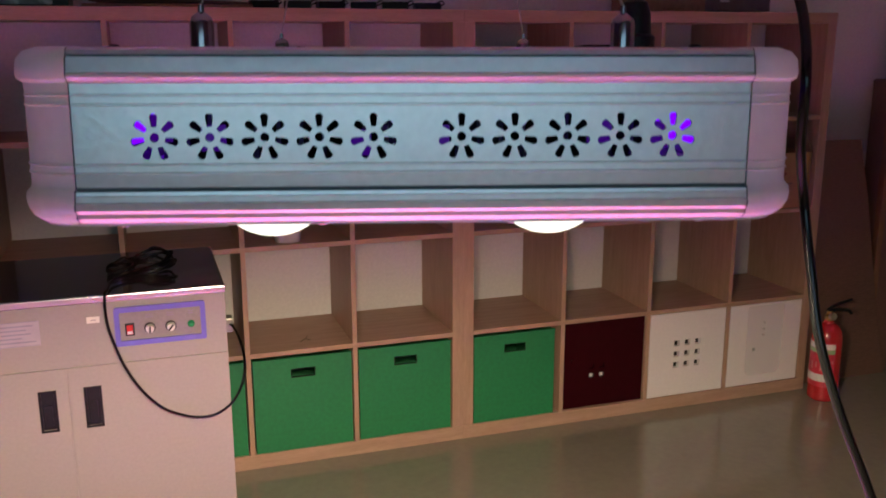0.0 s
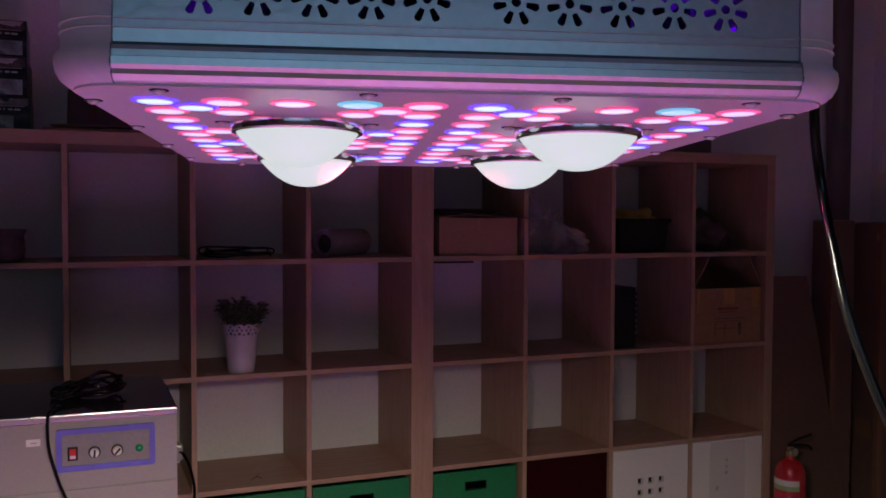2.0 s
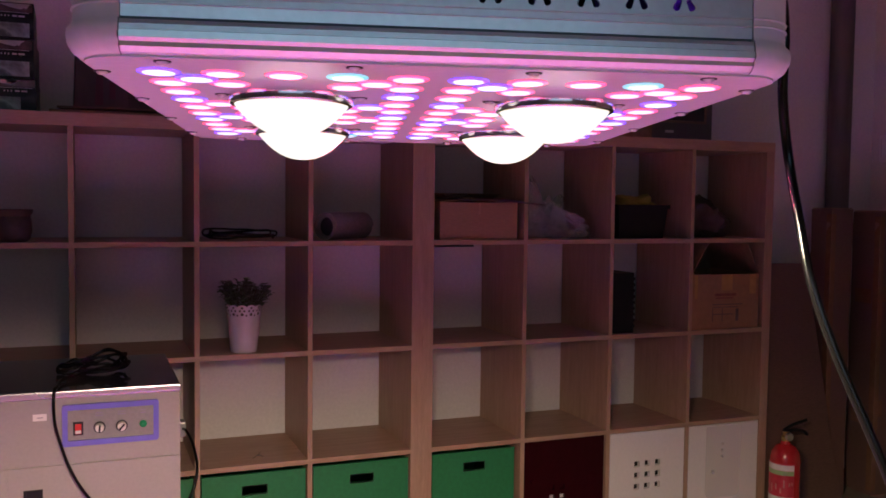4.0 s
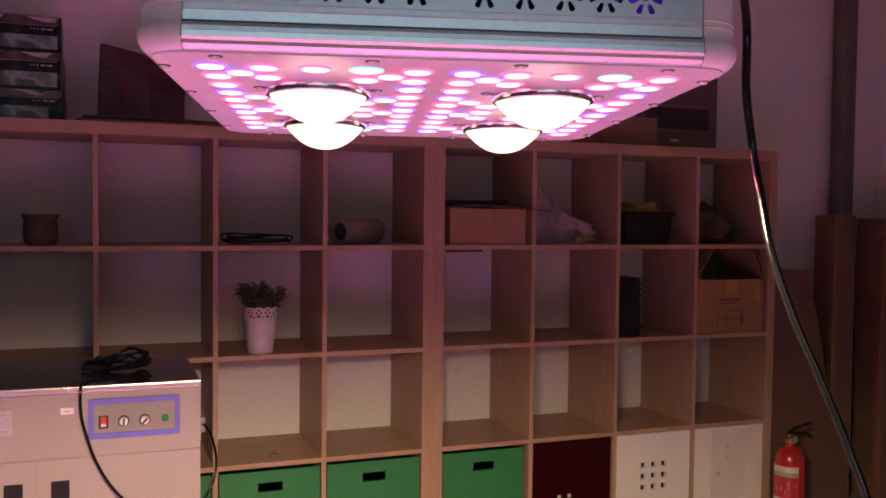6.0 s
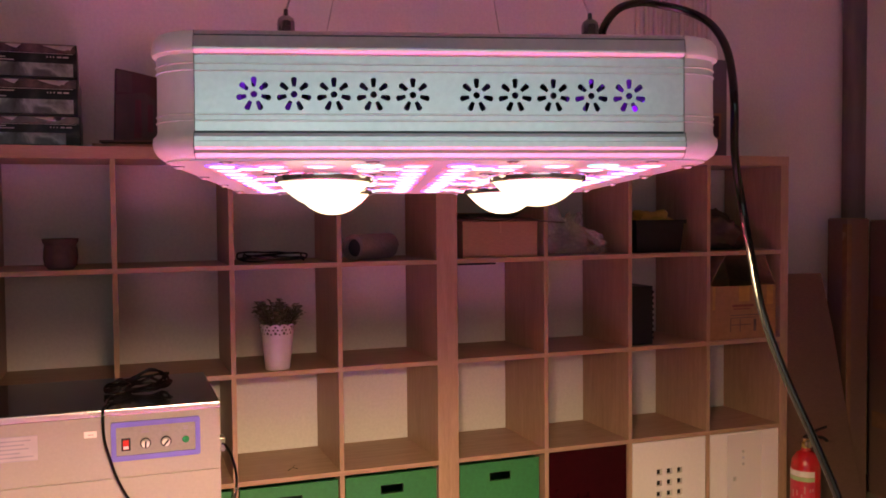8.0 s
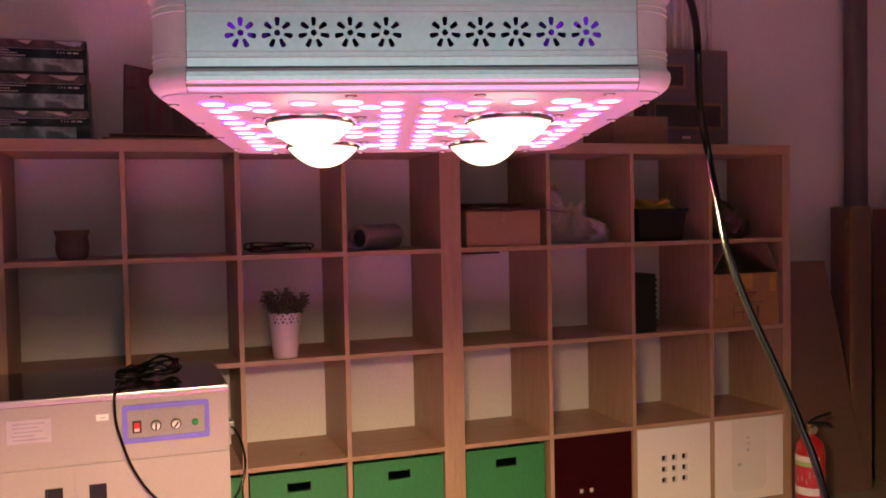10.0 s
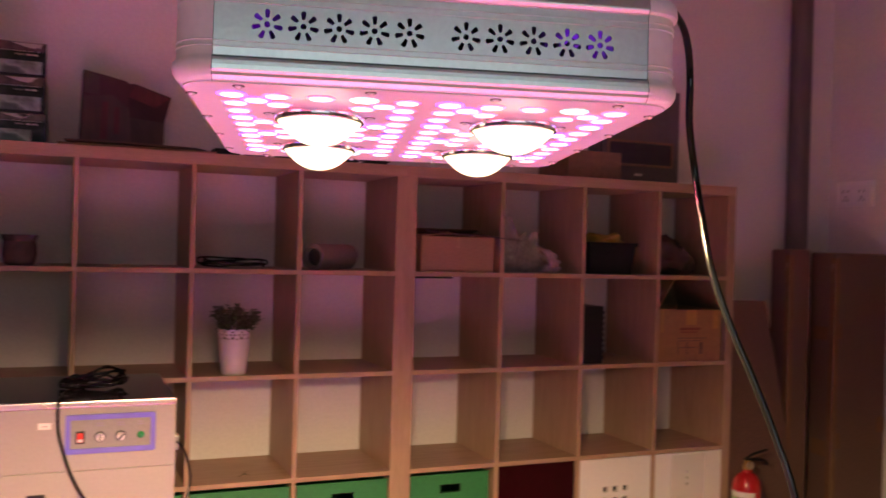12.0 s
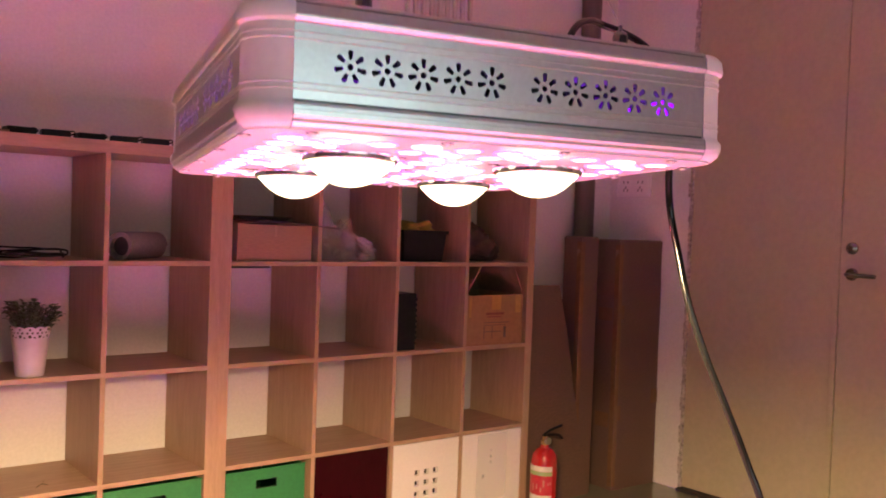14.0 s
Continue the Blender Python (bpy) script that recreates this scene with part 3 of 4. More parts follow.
CAPS = [(0.0, -0.006), (0.0010, -0.0022), (0.0035, 0.0012), (0.0075, 0.0034), (0.0110, 0.0040), (0.0140, 0.0036), (0.0160, 0.0016), (0.0180, 0.0011), (0.0228, 0.0011), (0.0234, 0.0019), (0.0240, 0.0011), (0.0266, 0.0011), (0.0272, 0.0019), (0.0278, 0.0011), (0.0530, 0.0011), (0.0536, 0.0019), (0.0542, 0.0011), (0.0572, 0.0011), (0.0578, 0.0019), (0.0584, 0.0011), (0.0632, 0.0013), (0.0648, 0.0038), (0.0672, 0.0044), (0.0735, 0.0036), (0.0770, 0.0006), (0.0788, -0.0050), (0.0790, -0.0120)]
for cx, cy, s in ((-PANEL_X, Y0 + RC, 180), (PANEL_X, Y0 + RC, 270), (PANEL_X, Y1 - RC, 0), (-PANEL_X, Y1 - RC, 90)):
    bm = bmesh.new()
    rows = []
    for zz, o in CAPS:
        rows.append([bm.verts.new((cx + (RC + o) * math.cos(radians(s + 9 * k)), cy + (RC + o) * math.sin(radians(s + 9 * k)), zz)) for k in range(11)])
    for p, q in zip(rows, rows[1:]):
        for k in range(10):
            bm.faces.new((p[k], p[k + 1], q[k + 1], q[k]))
    for end in (0, 10):
        bm.faces.new([r[end] for r in rows] + [bm.verts.new((cx, cy, 0.079)), bm.verts.new((cx, cy, 0.0))])
    part("corner_cap", bm, CAP, lamp, "white moulded plastic corner", True)

OUT = rounded(-HW + 0.004, HW - 0.004, Y0 + 0.004, Y1 - 0.004, RC - 0.003, 8)
part("bottom_plate", holed(OUT, [], lambda a, b, d: (a, b, -0.0006 + d), 0.003), PLATE, lamp, "white powder-coated underside plate")
part("top_plate", holed(rounded(-HW + 0.008, HW - 0.008, Y0 + 0.006, Y1 - 0.006, RC - 0.006, 8), [], lambda a, b, d: (a, b, 0.0765 + d), 0.002), PLATE, lamp)
# added behind the vents: heat sink fins in shade tone, glowing plates for leaking light
sink = part("heat_sink", box(-0.14, 0.14, 0.02, 0.275, 0.006, 0.012), ALU_SHADE, lamp)
fin = part("fin", box(-0.0011, 0.0011, 0.03, 0.265, 0.012, 0.064), ALU_SHADE, sink)
fin.location.x = -0.13
for k in range(1, 23):
    f = new("fin", fin.data)
    f.parent, f.location = sink, (-0.13 + 0.0118 * k, 0, 0)
for xx, yy, zz in ((-0.122, -0.014, 0.042), (-0.100, 0.004, 0.036), (-0.028, 0.010, 0.033), (0.012, 0.010, 0.035), (0.092, -0.006, 0.040), (0.118, -0.014, 0.038)):
    part("front_board_glow", box(xx - 0.006, xx + 0.006, yy, yy + 0.002, zz - 0.007, zz + 0.006), VIOLET, lamp, "violet light inside the housing")
for sx in (-1, 1):
    bm = bmesh.new()
    for k in range(13):
        add_box(bm, sx * 0.160 - 0.001, sx * 0.160 + 0.001, -0.002 + 0.0235 * k, 0.0215 + 0.0235 * k, 0.027, 0.053)
    part("side_board_glow", bm, VIOLET_SIDE, lamp, "violet light inside the housing")

# screws
SCREWS = [(sx * 0.1706, 0.0944 * k) for sx in (-1, 1) for k in range(4)] + [(x, y) for y in (-0.0325, 0.324) for x in (-0.135, -0.0444, 0.0444, 0.135)]
for lx, ly in LENS_AT:
    SCREWS += [(lx - 0.0405, ly), (lx + 0.0405, ly)]
screw_mesh = None
for x, y in SCREWS:
    if screw_mesh is None:
        bm = lathe([(0, -0.0010), (0.0008, -0.0011), (0.0010, -0.0019), (0.0019, -0.0018), (0.0027, -0.0010), (0.0029, -0.0002)], 16, pose(0, 0, -0.0006))
        first = part("screw", bm, SCREW, lamp, "", True)
        seat = part("screw_seat", lathe([(0.0028, -0.0003), (0.0042, -0.0004), (0.0043, 0.0)], 16, pose(0, 0, -0.0006)), BLACK_PL, first, "dark seat round the screw", True)
        screw_mesh = (first.data, seat.data)
        first.location = (x, y, 0)
    else:
        s = new("screw", screw_mesh[0])
        s.parent, s.location = lamp, (x, y, 0)
        new("screw_seat", screw_mesh[1]).parent = s

# LEDs: even rows, with odd ones set between them beside the big lenses
STEP = 0.0318
spots = []
for sx in (-1, 1):
    for k in range(10):
        for i in range(5):
            x, y = sx * (0.0157 + 0.0316 * i), -0.004 + STEP * k
            if min(math.hypot(x - lx, y - ly) for lx, ly in LENS_AT) > 0.049:
                spots.append((x, y, "t" if k in (0, 9) and (sx, i) in ((-1, 1), (1, 3)) else "b" if (k + i + (2 if sx < 0 else 0)) % 3 == (1 if sx < 0 and i == 0 else 0) and i in (0, 4) else "r"))
    for x in (0.0316, 0.1262):
        for k, y in enumerate((0.014, 0.107, 0.171, 0.260)):
            if min(math.hypot(sx * x - lx, y - ly) for lx, ly in LENS_AT) > 0.049:
                spots.append((sx * x, y, "b" if (k + (x > 0.1) + (sx > 0)) % 2 == 1 else "r"))
led_data = {}
for x, y, kind in spots:
    ring, core = {"b": (LED_B, CORE_B), "t": (LED_T, CORE_T), "r": (LED_R, CORE_R)}[kind]
    if kind not in led_data:
        o1 = part("led", lathe([(0.0108, 0.0), (0.0108, -0.0003), (0.0100, -0.0006), (0.0081, -0.0008)], 20, pose(0, 0, -0.0006)), ring, lamp, "", True)
        o2 = part("led_core", lathe([(0.0081, -0.0008), (0.0045, -0.0012), (0, -0.0014)], 20, pose(0, 0, -0.0006)), core, o1, "", True)
        led_data[kind] = (o1.data, o2.data)
    else:
        o1 = new("led", led_data[kind][0])
        o1.parent = lamp
        o2 = new("led_core", led_data[kind][1])
        o2.parent = o1
    o1.location = (x, y, 0)

# big lenses
for lx, ly in LENS_AT:
    ringo = part("lens_ring", lathe([(0.0325, -0.0006), (0.0365, -0.0006), (0.0368, -0.0030), (0.0360, -0.0062), (0.0345, -0.0070), (0.0325, -0.0066)], 48), CHROME, lamp, "polished metal lens ring", True)
    ringo.location = (lx, ly, 0)
    prof = [(0.0340 * k / 14, -0.0058 - 0.0192 * (1 - (k / 14) ** 2.25)) for k in range(14, -1, -1)]
    dome = part("lens", lathe(prof, 48), DOME, ringo, "glowing warm white glass lens", True)

# hangers, wires and the ring above
APEX = Vector((0.0, 0.145, 0.50))
for hx, hy in ((-0.099, -0.016), (0.099, -0.016), (-0.099, 0.306), (0.099, 0.306)):
    h = part("wire_gripper", lathe([(0.0036, 0.0785), (0.0056, 0.0785), (0.0056, 0.0900), (0.0050, 0.0924), (0.0030, 0.0940), (0.0016, 0.0950), (0.0014, 0.0985), (0, 0.0985)], 20, pose(hx, hy, 0)), NICKEL, lamp, "dark nickel wire gripper", True)
    part("wire", tube([(hx, hy, 0.097), (hx * 0.5, (hy + APEX.y) / 2, 0.2985), tuple(APEX)], 0.0007, 6, 3), STEEL, lamp)
part("hanging_ring", tube([(0.012 * math.cos(k * math.pi / 8), 0.145, 0.508 + 0.012 * math.sin(k * math.pi / 8)) for k in range(17)], 0.0018, 8, 0), CHROME, lamp)
part("hanging_cord", tube([(0.0, 0.145, 0.52), (0.0, 0.14, 1.2), (-0.004, 0.13, 1.79)], 0.002, 6, 3), STEEL, lamp)
for x, y in ((-0.15, 0.02), (-0.06, 0.05), (0.05, 0.06), (0.14, 0.0)):
    part("top_screw", lathe([(0.0034, 0.0785), (0.0034, 0.0800), (0.0022, 0.0812), (0, 0.0814)], 12, pose(x, y, 0)), BLACK_PL, lamp)
part("cable_gland", lathe([(0.013, 0.078), (0.013, 0.090), (0.0105, 0.092), (0.0100, 0.104), (0.0075, 0.112), (0.0045, 0.114)], 20, pose(0.148, 0.143, 0)), BLACK_PL, lamp, "black cable gland", True)
part("switch_housing", box(0.118, 0.163, 0.165, 0.195, 0.0785, 0.0860, 0.002), BLACK_PL, lamp)

# its black cable, over the side and down to the floor
LOOP = [tuple(LAMP @ Vector(p)) for p in ((0.148, 0.143, 0.112), (0.153, 0.146, 0.130), (0.168, 0.155, 0.147), (0.190, 0.168, 0.156), (0.212, 0.181, 0.158), (0.238, 0.180, 0.152), (0.253, 0.168, 0.139), (0.259, 0.150, 0.117), (0.259, 0.135, 0.090))]
cable = tagged(part("power_cable", tube([*LOOP, (-0.592, -2.296, 1.343), (-0.585, -2.288, 1.303), (-0.572, -2.281, 1.262), (-0.571, -2.293, 1.215), (-0.570, -2.306, 1.170), (-0.559, -2.320, 1.120), (-0.544, -2.336, 1.070), (-0.531, -2.352, 1.020), (-0.522, -2.372, 0.96), (-0.494, -2.42, 0.75), (-0.44, -2.50, 0.35), (-0.36, -2.56, 0.05), (-0.20, -2.60, -0.005), (0.10, -2.70, -0.0055), (0.5, -2.9, -0.0055)], 0.0035, 12, 8), BLACK), "thick black power cable hanging from the lamp to the floor", "cable")
for f in cable.data.polygons:
    f.use_smooth = True

# ---------------------------------------------------------------- the cream cabinet
CX0, CX1, CY0, CY1, CZ = -1.63, -0.833, -0.525, -0.055, 0.750
cab = thing("machine_cabinet", pose(0, 0, 0), "cream steel machine cabinet with control panel and dark top", "cabinet")
part("body", box(CX0, CX1, CY0 + 0.003, CY1, 0.05, CZ, 0.004), WHITE_STEEL, cab)
part("top_panel", box(CX0 - 0.002, CX1 + 0.002, CY0 + 0.012, CY1, CZ, CZ + 0.016, 0.004), DARK_TOP, cab, "dark glossy top")
part("top_trim", box(CX0 - 0.002, CX1 + 0.002, CY0 - 0.002, CY0 + 0.012, CZ + 0.001, CZ + 0.017, 0.003), STEEL, cab, "polished steel front trim")
part("fascia", box(CX0, CX1, CY0 - 0.001, CY0 + 0.003, 0.594, CZ, 0.001), WHITE_STEEL, cab)
for x0, x1, hx in ((CX0, -1.2205, -1.288), (-1.2175, CX1, -1.184)):
    d = part("door", holed(rect(x0 + 0.001, x1, 0.06, 0.590), [rect(hx, hx + 0.038, 0.432, 0.536)], lambda a, b, k: (a, CY0 - 0.001 + k, b), 0.0035), WHITE_STEEL, cab)
    bm = bmesh.new()
    add_box(bm, hx - 0.002, hx + 0.040, CY0 - 0.004, CY0 - 0.0012, 0.430, 0.436, 0.001)
    add_box(bm, hx - 0.002, hx + 0.040, CY0 - 0.004, CY0 - 0.0012, 0.532, 0.538, 0.001)
    add_box(bm, hx - 0.002, hx + 0.004, CY0 - 0.004, CY0 - 0.0012, 0.436, 0.532, 0.001)
    add_box(bm, hx + 0.034, hx + 0.040, CY0 - 0.004, CY0 - 0.0012, 0.436, 0.532, 0.001)
    add_box(bm, hx + 0.004, hx + 0.034, CY0 + 0.0005, CY0 + 0.002, 0.436, 0.532)
    add_box(bm, hx + 0.010, hx + 0.028, CY0 - 0.003, CY0 + 0.0005, 0.445, 0.500, 0.001)
    part("recessed_pull", bm, BLACK_PL, d, "black recessed pull handle")
part("plinth", box(CX0 + 0.02, CX1 - 0.02, CY0 + 0.02, CY1 - 0.02, ZF, 0.05), BLACK_PL, cab)
PX0, PX1, PZ0, PZ1 = -1.101, -0.884, 0.635, 0.734
fr = part("panel_frame", holed(rounded(PX0, PX1, PZ0, PZ1, 0.006, 4), [rounded(PX0 + 0.012, PX1 - 0.012, PZ0 + 0.013, PZ1 - 0.013, 0.003, 3)], lambda a, b, k: (a, CY0 - 0.009 + k, b), 0.008), BLUE_FRAME, cab, "violet blue plastic frame")
part("control_plate", box(PX0 + 0.011, PX1 - 0.011, CY0 - 0.004, CY0 - 0.001, PZ0 + 0.012, PZ1 - 0.012), PANEL, cab, "grey metal control plate")
sw = part("rocker_switch", box(-1.077, -1.055, CY0 - 0.007, CY0 - 0.004, 0.660, 0.692, 0.001), BLACK_PL, cab)
part("rocker", box(-1.073, -1.059, CY0 - 0.010, CY0 - 0.007, 0.664, 0.688, 0.001), RED_SW, sw, "red rocker switch")
part("rocker_mark", box(-1.072, -1.060, CY0 - 0.0108, CY0 - 0.0100, 0.6655, 0.6725), LABEL, sw)
for kx, tw in ((-1.019, 5), (-0.969, 40)):
    k = part("knob", lathe([(0, 0.004), (0.0135, 0.004), (0.0135, 0.008), (0, 0.008)], 24, pose(kx, CY0, 0.676, 90, 0, 0)), BLACK_PL, cab)
    bm = lathe([(0, 0.008), (0.0105, 0.008), (0.0095, 0.020), (0, 0.021)], 24, pose(kx, CY0, 0.676, 90, 0, 0))
    part("knob_cap", bm, LABEL, k, "pale knob cap")
    part("knob_grip", box(-0.0022, 0.0022, -0.0235, -0.0195, -0.0085, 0.0085, 0.0005, pose(kx, CY0, 0.676, 0, tw, 0)), BLACK_PL, k, "black grip bar")
lampg = part("indicator", lathe([(0, 0.004), (0.009, 0.004), (0.008, 0.009), (0.004, 0.013), (0, 0.014)], 20, pose(-0.920, CY0, 0.676, 90, 0, 0)), GREEN_LED, cab, "green indicator lens", True)
for bx, bw in ((-1.019, 0.018), (-0.969, 0.018), (-0.920, 0.012)):
    for mz in (0.703, 0.709):
        part("panel_mark", box(bx - bw / 2, bx + bw / 2, CY0 - 0.0045, CY0 - 0.004, mz, mz + 0.0023), INK, cab)
lab = part("maker_label", box(-1.372, -1.270, CY0 - 0.0020, CY0 - 0.0011, 0.657, 0.719), LABEL_LILAC, cab, "pale lilac paper label")
bm = bmesh.new()
add_box(bm, -1.371, -1.271, CY0 - 0.0024, CY0 - 0.002, 0.7175, 0.7185)
add_box(bm, -1.371, -1.271, CY0 - 0.0024, CY0 - 0.002, 0.658, 0.659)
for k, (a, b2) in enumerate(((-1.36, -1.285), (-1.36, -1.30), (-1.355, -1.29), (-1.36, -1.31), (-1.36, -1.28))):
    add_box(bm, a, b2, CY0 - 0.0024, CY0 - 0.002, 0.7065 - k * 0.010, 0.7095 - k * 0.010)
part("label_print", bm, INK, lab)
st = part("sticker", box(-1.164, -1.134, CY0 - 0.0020, CY0 - 0.0011, 0.700, 0.716), LABEL, cab)
part("sticker_print", box(-1.155, -1.142, CY0 - 0.0024, CY0 - 0.002, 0.7065, 0.7085), INK, st)

# coiled cord on the cabinet and its loop down the front
random.seed(9)
loops = []
for k in range(110):
    u = k * 0.52
    left = math.sin(k * 0.115) < -0.35
    cx, r = (-1.083, 0.030) if left else (-1.008, 0.050 + 0.008 * math.sin(k * 0.37))
    lift = 0.5 + 0.5 * math.sin(u + 0.6)
    loops.append((cx + 1.1 * r * math.cos(u), -0.30 + 0.75 * r * math.sin(u) + 0.02 * math.sin(k * 0.23), 0.771 + (0.024 if left else 0.042) * lift * abs(math.sin(k * 0.17)) + 0.008 * random.random()))
pts = loops + [(-1.09, -0.40, 0.776), (-1.112, -0.50, 0.774), (-1.118, -0.534, 0.764), (-1.117, -0.538, 0.70), (-1.106, -0.538, 0.650), (-1.085, -0.540, 0.585), (-1.050, -0.545, 0.520), (-1.005, -0.550, 0.470), (-0.960, -0.552, 0.445), (-0.915, -0.553, 0.432), (-0.870, -0.555, 0.437), (-0.830, -0.550, 0.462), (-0.803, -0.540, 0.505), (-0.792, -0.520, 0.555), (-0.797, -0.47, 0.600), (-0.808, -0.42, 0.622), (-0.815, -0.395, 0.622)]
cord = tagged(part("cord", tube(pts, 0.0036, 8, 4), BLACK), "black mains cord coiled on the cabinet, looping down its front", "cord")
for f in cord.data.polygons:
    f.use_smooth = True
plug = tagged(part("plug_block", box(-0.8325, -0.806, -0.40, -0.36, 0.600, 0.640, 0.004), PANEL), "pale plug block on the side of the cabinet", "plug")

# ---------------------------------------------------------------- things in the cells
def at_cell(unit, col, row, dx=CELL / 2, dy=0.1, turn=0.0):
    return pose(cell_x(unit, col) + dx, dy, cell_z(row), 0, 0, turn)


pot = tagged(part("clay_pot", lathe([(0, 0), (0.036, 0), (0.046, 0.012), (0.050, 0.035), (0.048, 0.062), (0.0455, 0.074), (0.051, 0.084), (0.053, 0.094), (0.049, 0.094), (0.042, 0.074), (0.044, 0.04), (0.034, 0.008), (0, 0.008)], 36), CLAY, None, "", True), "dark brown clay pot on a shelf", "pot")
pot.matrix_world = pose(-1.238, 0.06, cell_z(3))

random.seed(3)
pts = []
for k in range(60):
    u = k * 0.42
    pts.append((0.105 * math.cos(u) * (1 + 0.12 * math.sin(k * 0.7)), 0.05 * math.sin(u), 0.006 + 0.026 * abs(math.sin(k * 0.13)) * (0.4 + 0.6 * (math.sin(u) > 0)) + 0.004 * random.random()))
wire = tagged(part("wire_coil", tube(pts, 0.0032, 8, 4), BLACK), "loosely coiled thin black wire on a shelf", "wire")
wire.matrix_world = pose(cell_x(0, 2) + 0.135, 0.09, cell_z(3))

roll = thing("felt_roll", pose(-0.236, 0.135, cell_z(3) + 0.044, 0, 0, 38), "grey mauve felt mat rolled into a tube", "mat")
spiral, spiral2 = [], []
for k in range(76):
    u = k * 2 * math.pi / 30
    r = 0.0305 + 0.0050 * k / 30
    spiral.append((r * math.cos(u), r * math.sin(u)))
    spiral2.append(((r + 0.0046) * math.cos(u), (r + 0.0046) * math.sin(u)))
outline = spiral + spiral2[::-1]
bm = bmesh.new()
for side, (p, q) in enumerate(zip(outline, outline[1:] + outline[:1])):
    bm.faces.new([bm.verts.new(v) for v in ((-0.105, *p), (0.105, *p), (0.105, *q), (-0.105, *q))])
for xe in (-0.105, 0.105):
    for k in range(75):
        bm.faces.new([bm.verts.new((xe, *v)) for v in (spiral[k], spiral[k + 1], spiral2[k + 1], spiral2[k])])
bmesh.ops.remove_doubles(bm, verts=bm.verts, dist=1e-6)
part("mat", bm, FELT, roll, "", True)
# near-black plug stands in for the shade in the roll's hollow
part("hollow_shade", lathe([(0, 0), (0.030, 0), (0.030, 0.19), (0, 0.19)], 24, pose(-0.09, 0, 0, 0, 90, 0)), FELT_SHADE, roll)

# plant in a lace pot
plant = thing("potted_plant", pose(-0.582, 0.06, cell_z(2)) @ Matrix.Scale(1.07, 4), "small bushy green plant in a white lace-edged pot", "plant")
bm = lathe([(0, 0), (0.037, 0), (0.039, 0.004), (0.0490, 0.105), (0.0500, 0.107), (0.0485, 0.107), (0.037, 0.006), (0, 0.006)], 40)
part("pot", bm, POT, plant, "white enamel pot", True)
N, RIM = 12, 0.0497
top_edge = [(2 * math.pi * (k + 1 - j / 8) / N, 0.1365 + 0.0060 * abs(math.sin(math.pi * j / 8)) ** 0.7) for k in range(N - 1, -1, -1) for j in range(8)] + [(0.0, 0.1365)]
low_edge = [(2 * math.pi * k / 96, 0.1050) for k in range(97)]
pierced = []
for k in range(N):
    u0 = 2 * math.pi * (k + 0.5) / N
    for du, zz, rad in ((0.0, 0.1340, 0.0036), (-0.125, 0.1250, 0.0034), (0.125, 0.1250, 0.0034), (0.0, 0.1150, 0.0048), (0.24, 0.1120, 0.0030)):
        if u0 + du + 0.10 < 2 * math.pi:
            pierced.append([(u0 + du + rad / RIM * math.cos(j * math.pi / 4), zz + rad * math.sin(j * math.pi / 4)) for j in range(8)])
lace = holed(low_edge + top_edge, pierced, lambda a, b, d: ((RIM + 0.10 * (b - 0.107) - d) * math.cos(a), (RIM + 0.10 * (b - 0.107) - d) * math.sin(a), b), 0.0012)
part("lace_rim", lace, POT, plant, "scalloped rim pierced like lace")
# dark sleeve added so that the lace holes read as shaded
part("lace_hole_shade", lathe([(0.0455, 0.096), (0.0462, 0.134), (0.0450, 0.134), (0.0440, 0.096)], 32), STEM, plant, "added dark sleeve for the shade behind the lace holes", True)
part("soil", lathe([(0, 0.098), (0.045, 0.098), (0.045, 0.094), (0, 0.094)], 24), DARK_IN, plant)
random.seed(11)
stems, leaves = bmesh.new(), bmesh.new()
for k in range(52):
    a, lean = random.uniform(0, 6.28), 0.080 * random.random() ** 0.55
    tip = Vector((lean * math.cos(a), lean * math.sin(a), 0.146 + 0.064 * math.sqrt(max(0.0, 1 - (lean / 0.092) ** 2)) * random.uniform(0.78, 1.08)))
    base = Vector((0.022 * math.cos(a), 0.022 * math.sin(a), 0.096))
    mid_p = (base + tip) / 2 + Vector((0, 0, 0.012))
    add_tube(stems, [base, mid_p, tip], 0.0012, 4, 3)
    for j in range(12):
        q = base.lerp(tip, 0.40 + 0.62 * j / 11)
        b2 = random.uniform(0, 6.28)
        out = Vector((math.cos(b2), math.sin(b2), random.uniform(-0.2, 0.9))).normalized()
        ln, wd = random.uniform(0.011, 0.018), random.uniform(0.007, 0.0105)
        sd = out.cross(Vector((0, 0, 1))).normalized()
        up = sd.cross(out)
        v = [leaves.verts.new(q + out * x + sd * y + up * z) for x, y, z in ((0, 0, 0), (ln * 0.35, wd, 0.002), (ln * 0.75, wd * 0.8, 0.001), (ln, 0, -0.002), (ln * 0.75, -wd * 0.8, 0.001), (ln * 0.35, -wd, 0.002))]
        leaves.faces.new(v)
part("stalk", stems, STEM, plant)
part("foliage", leaves, LEAF, plant)


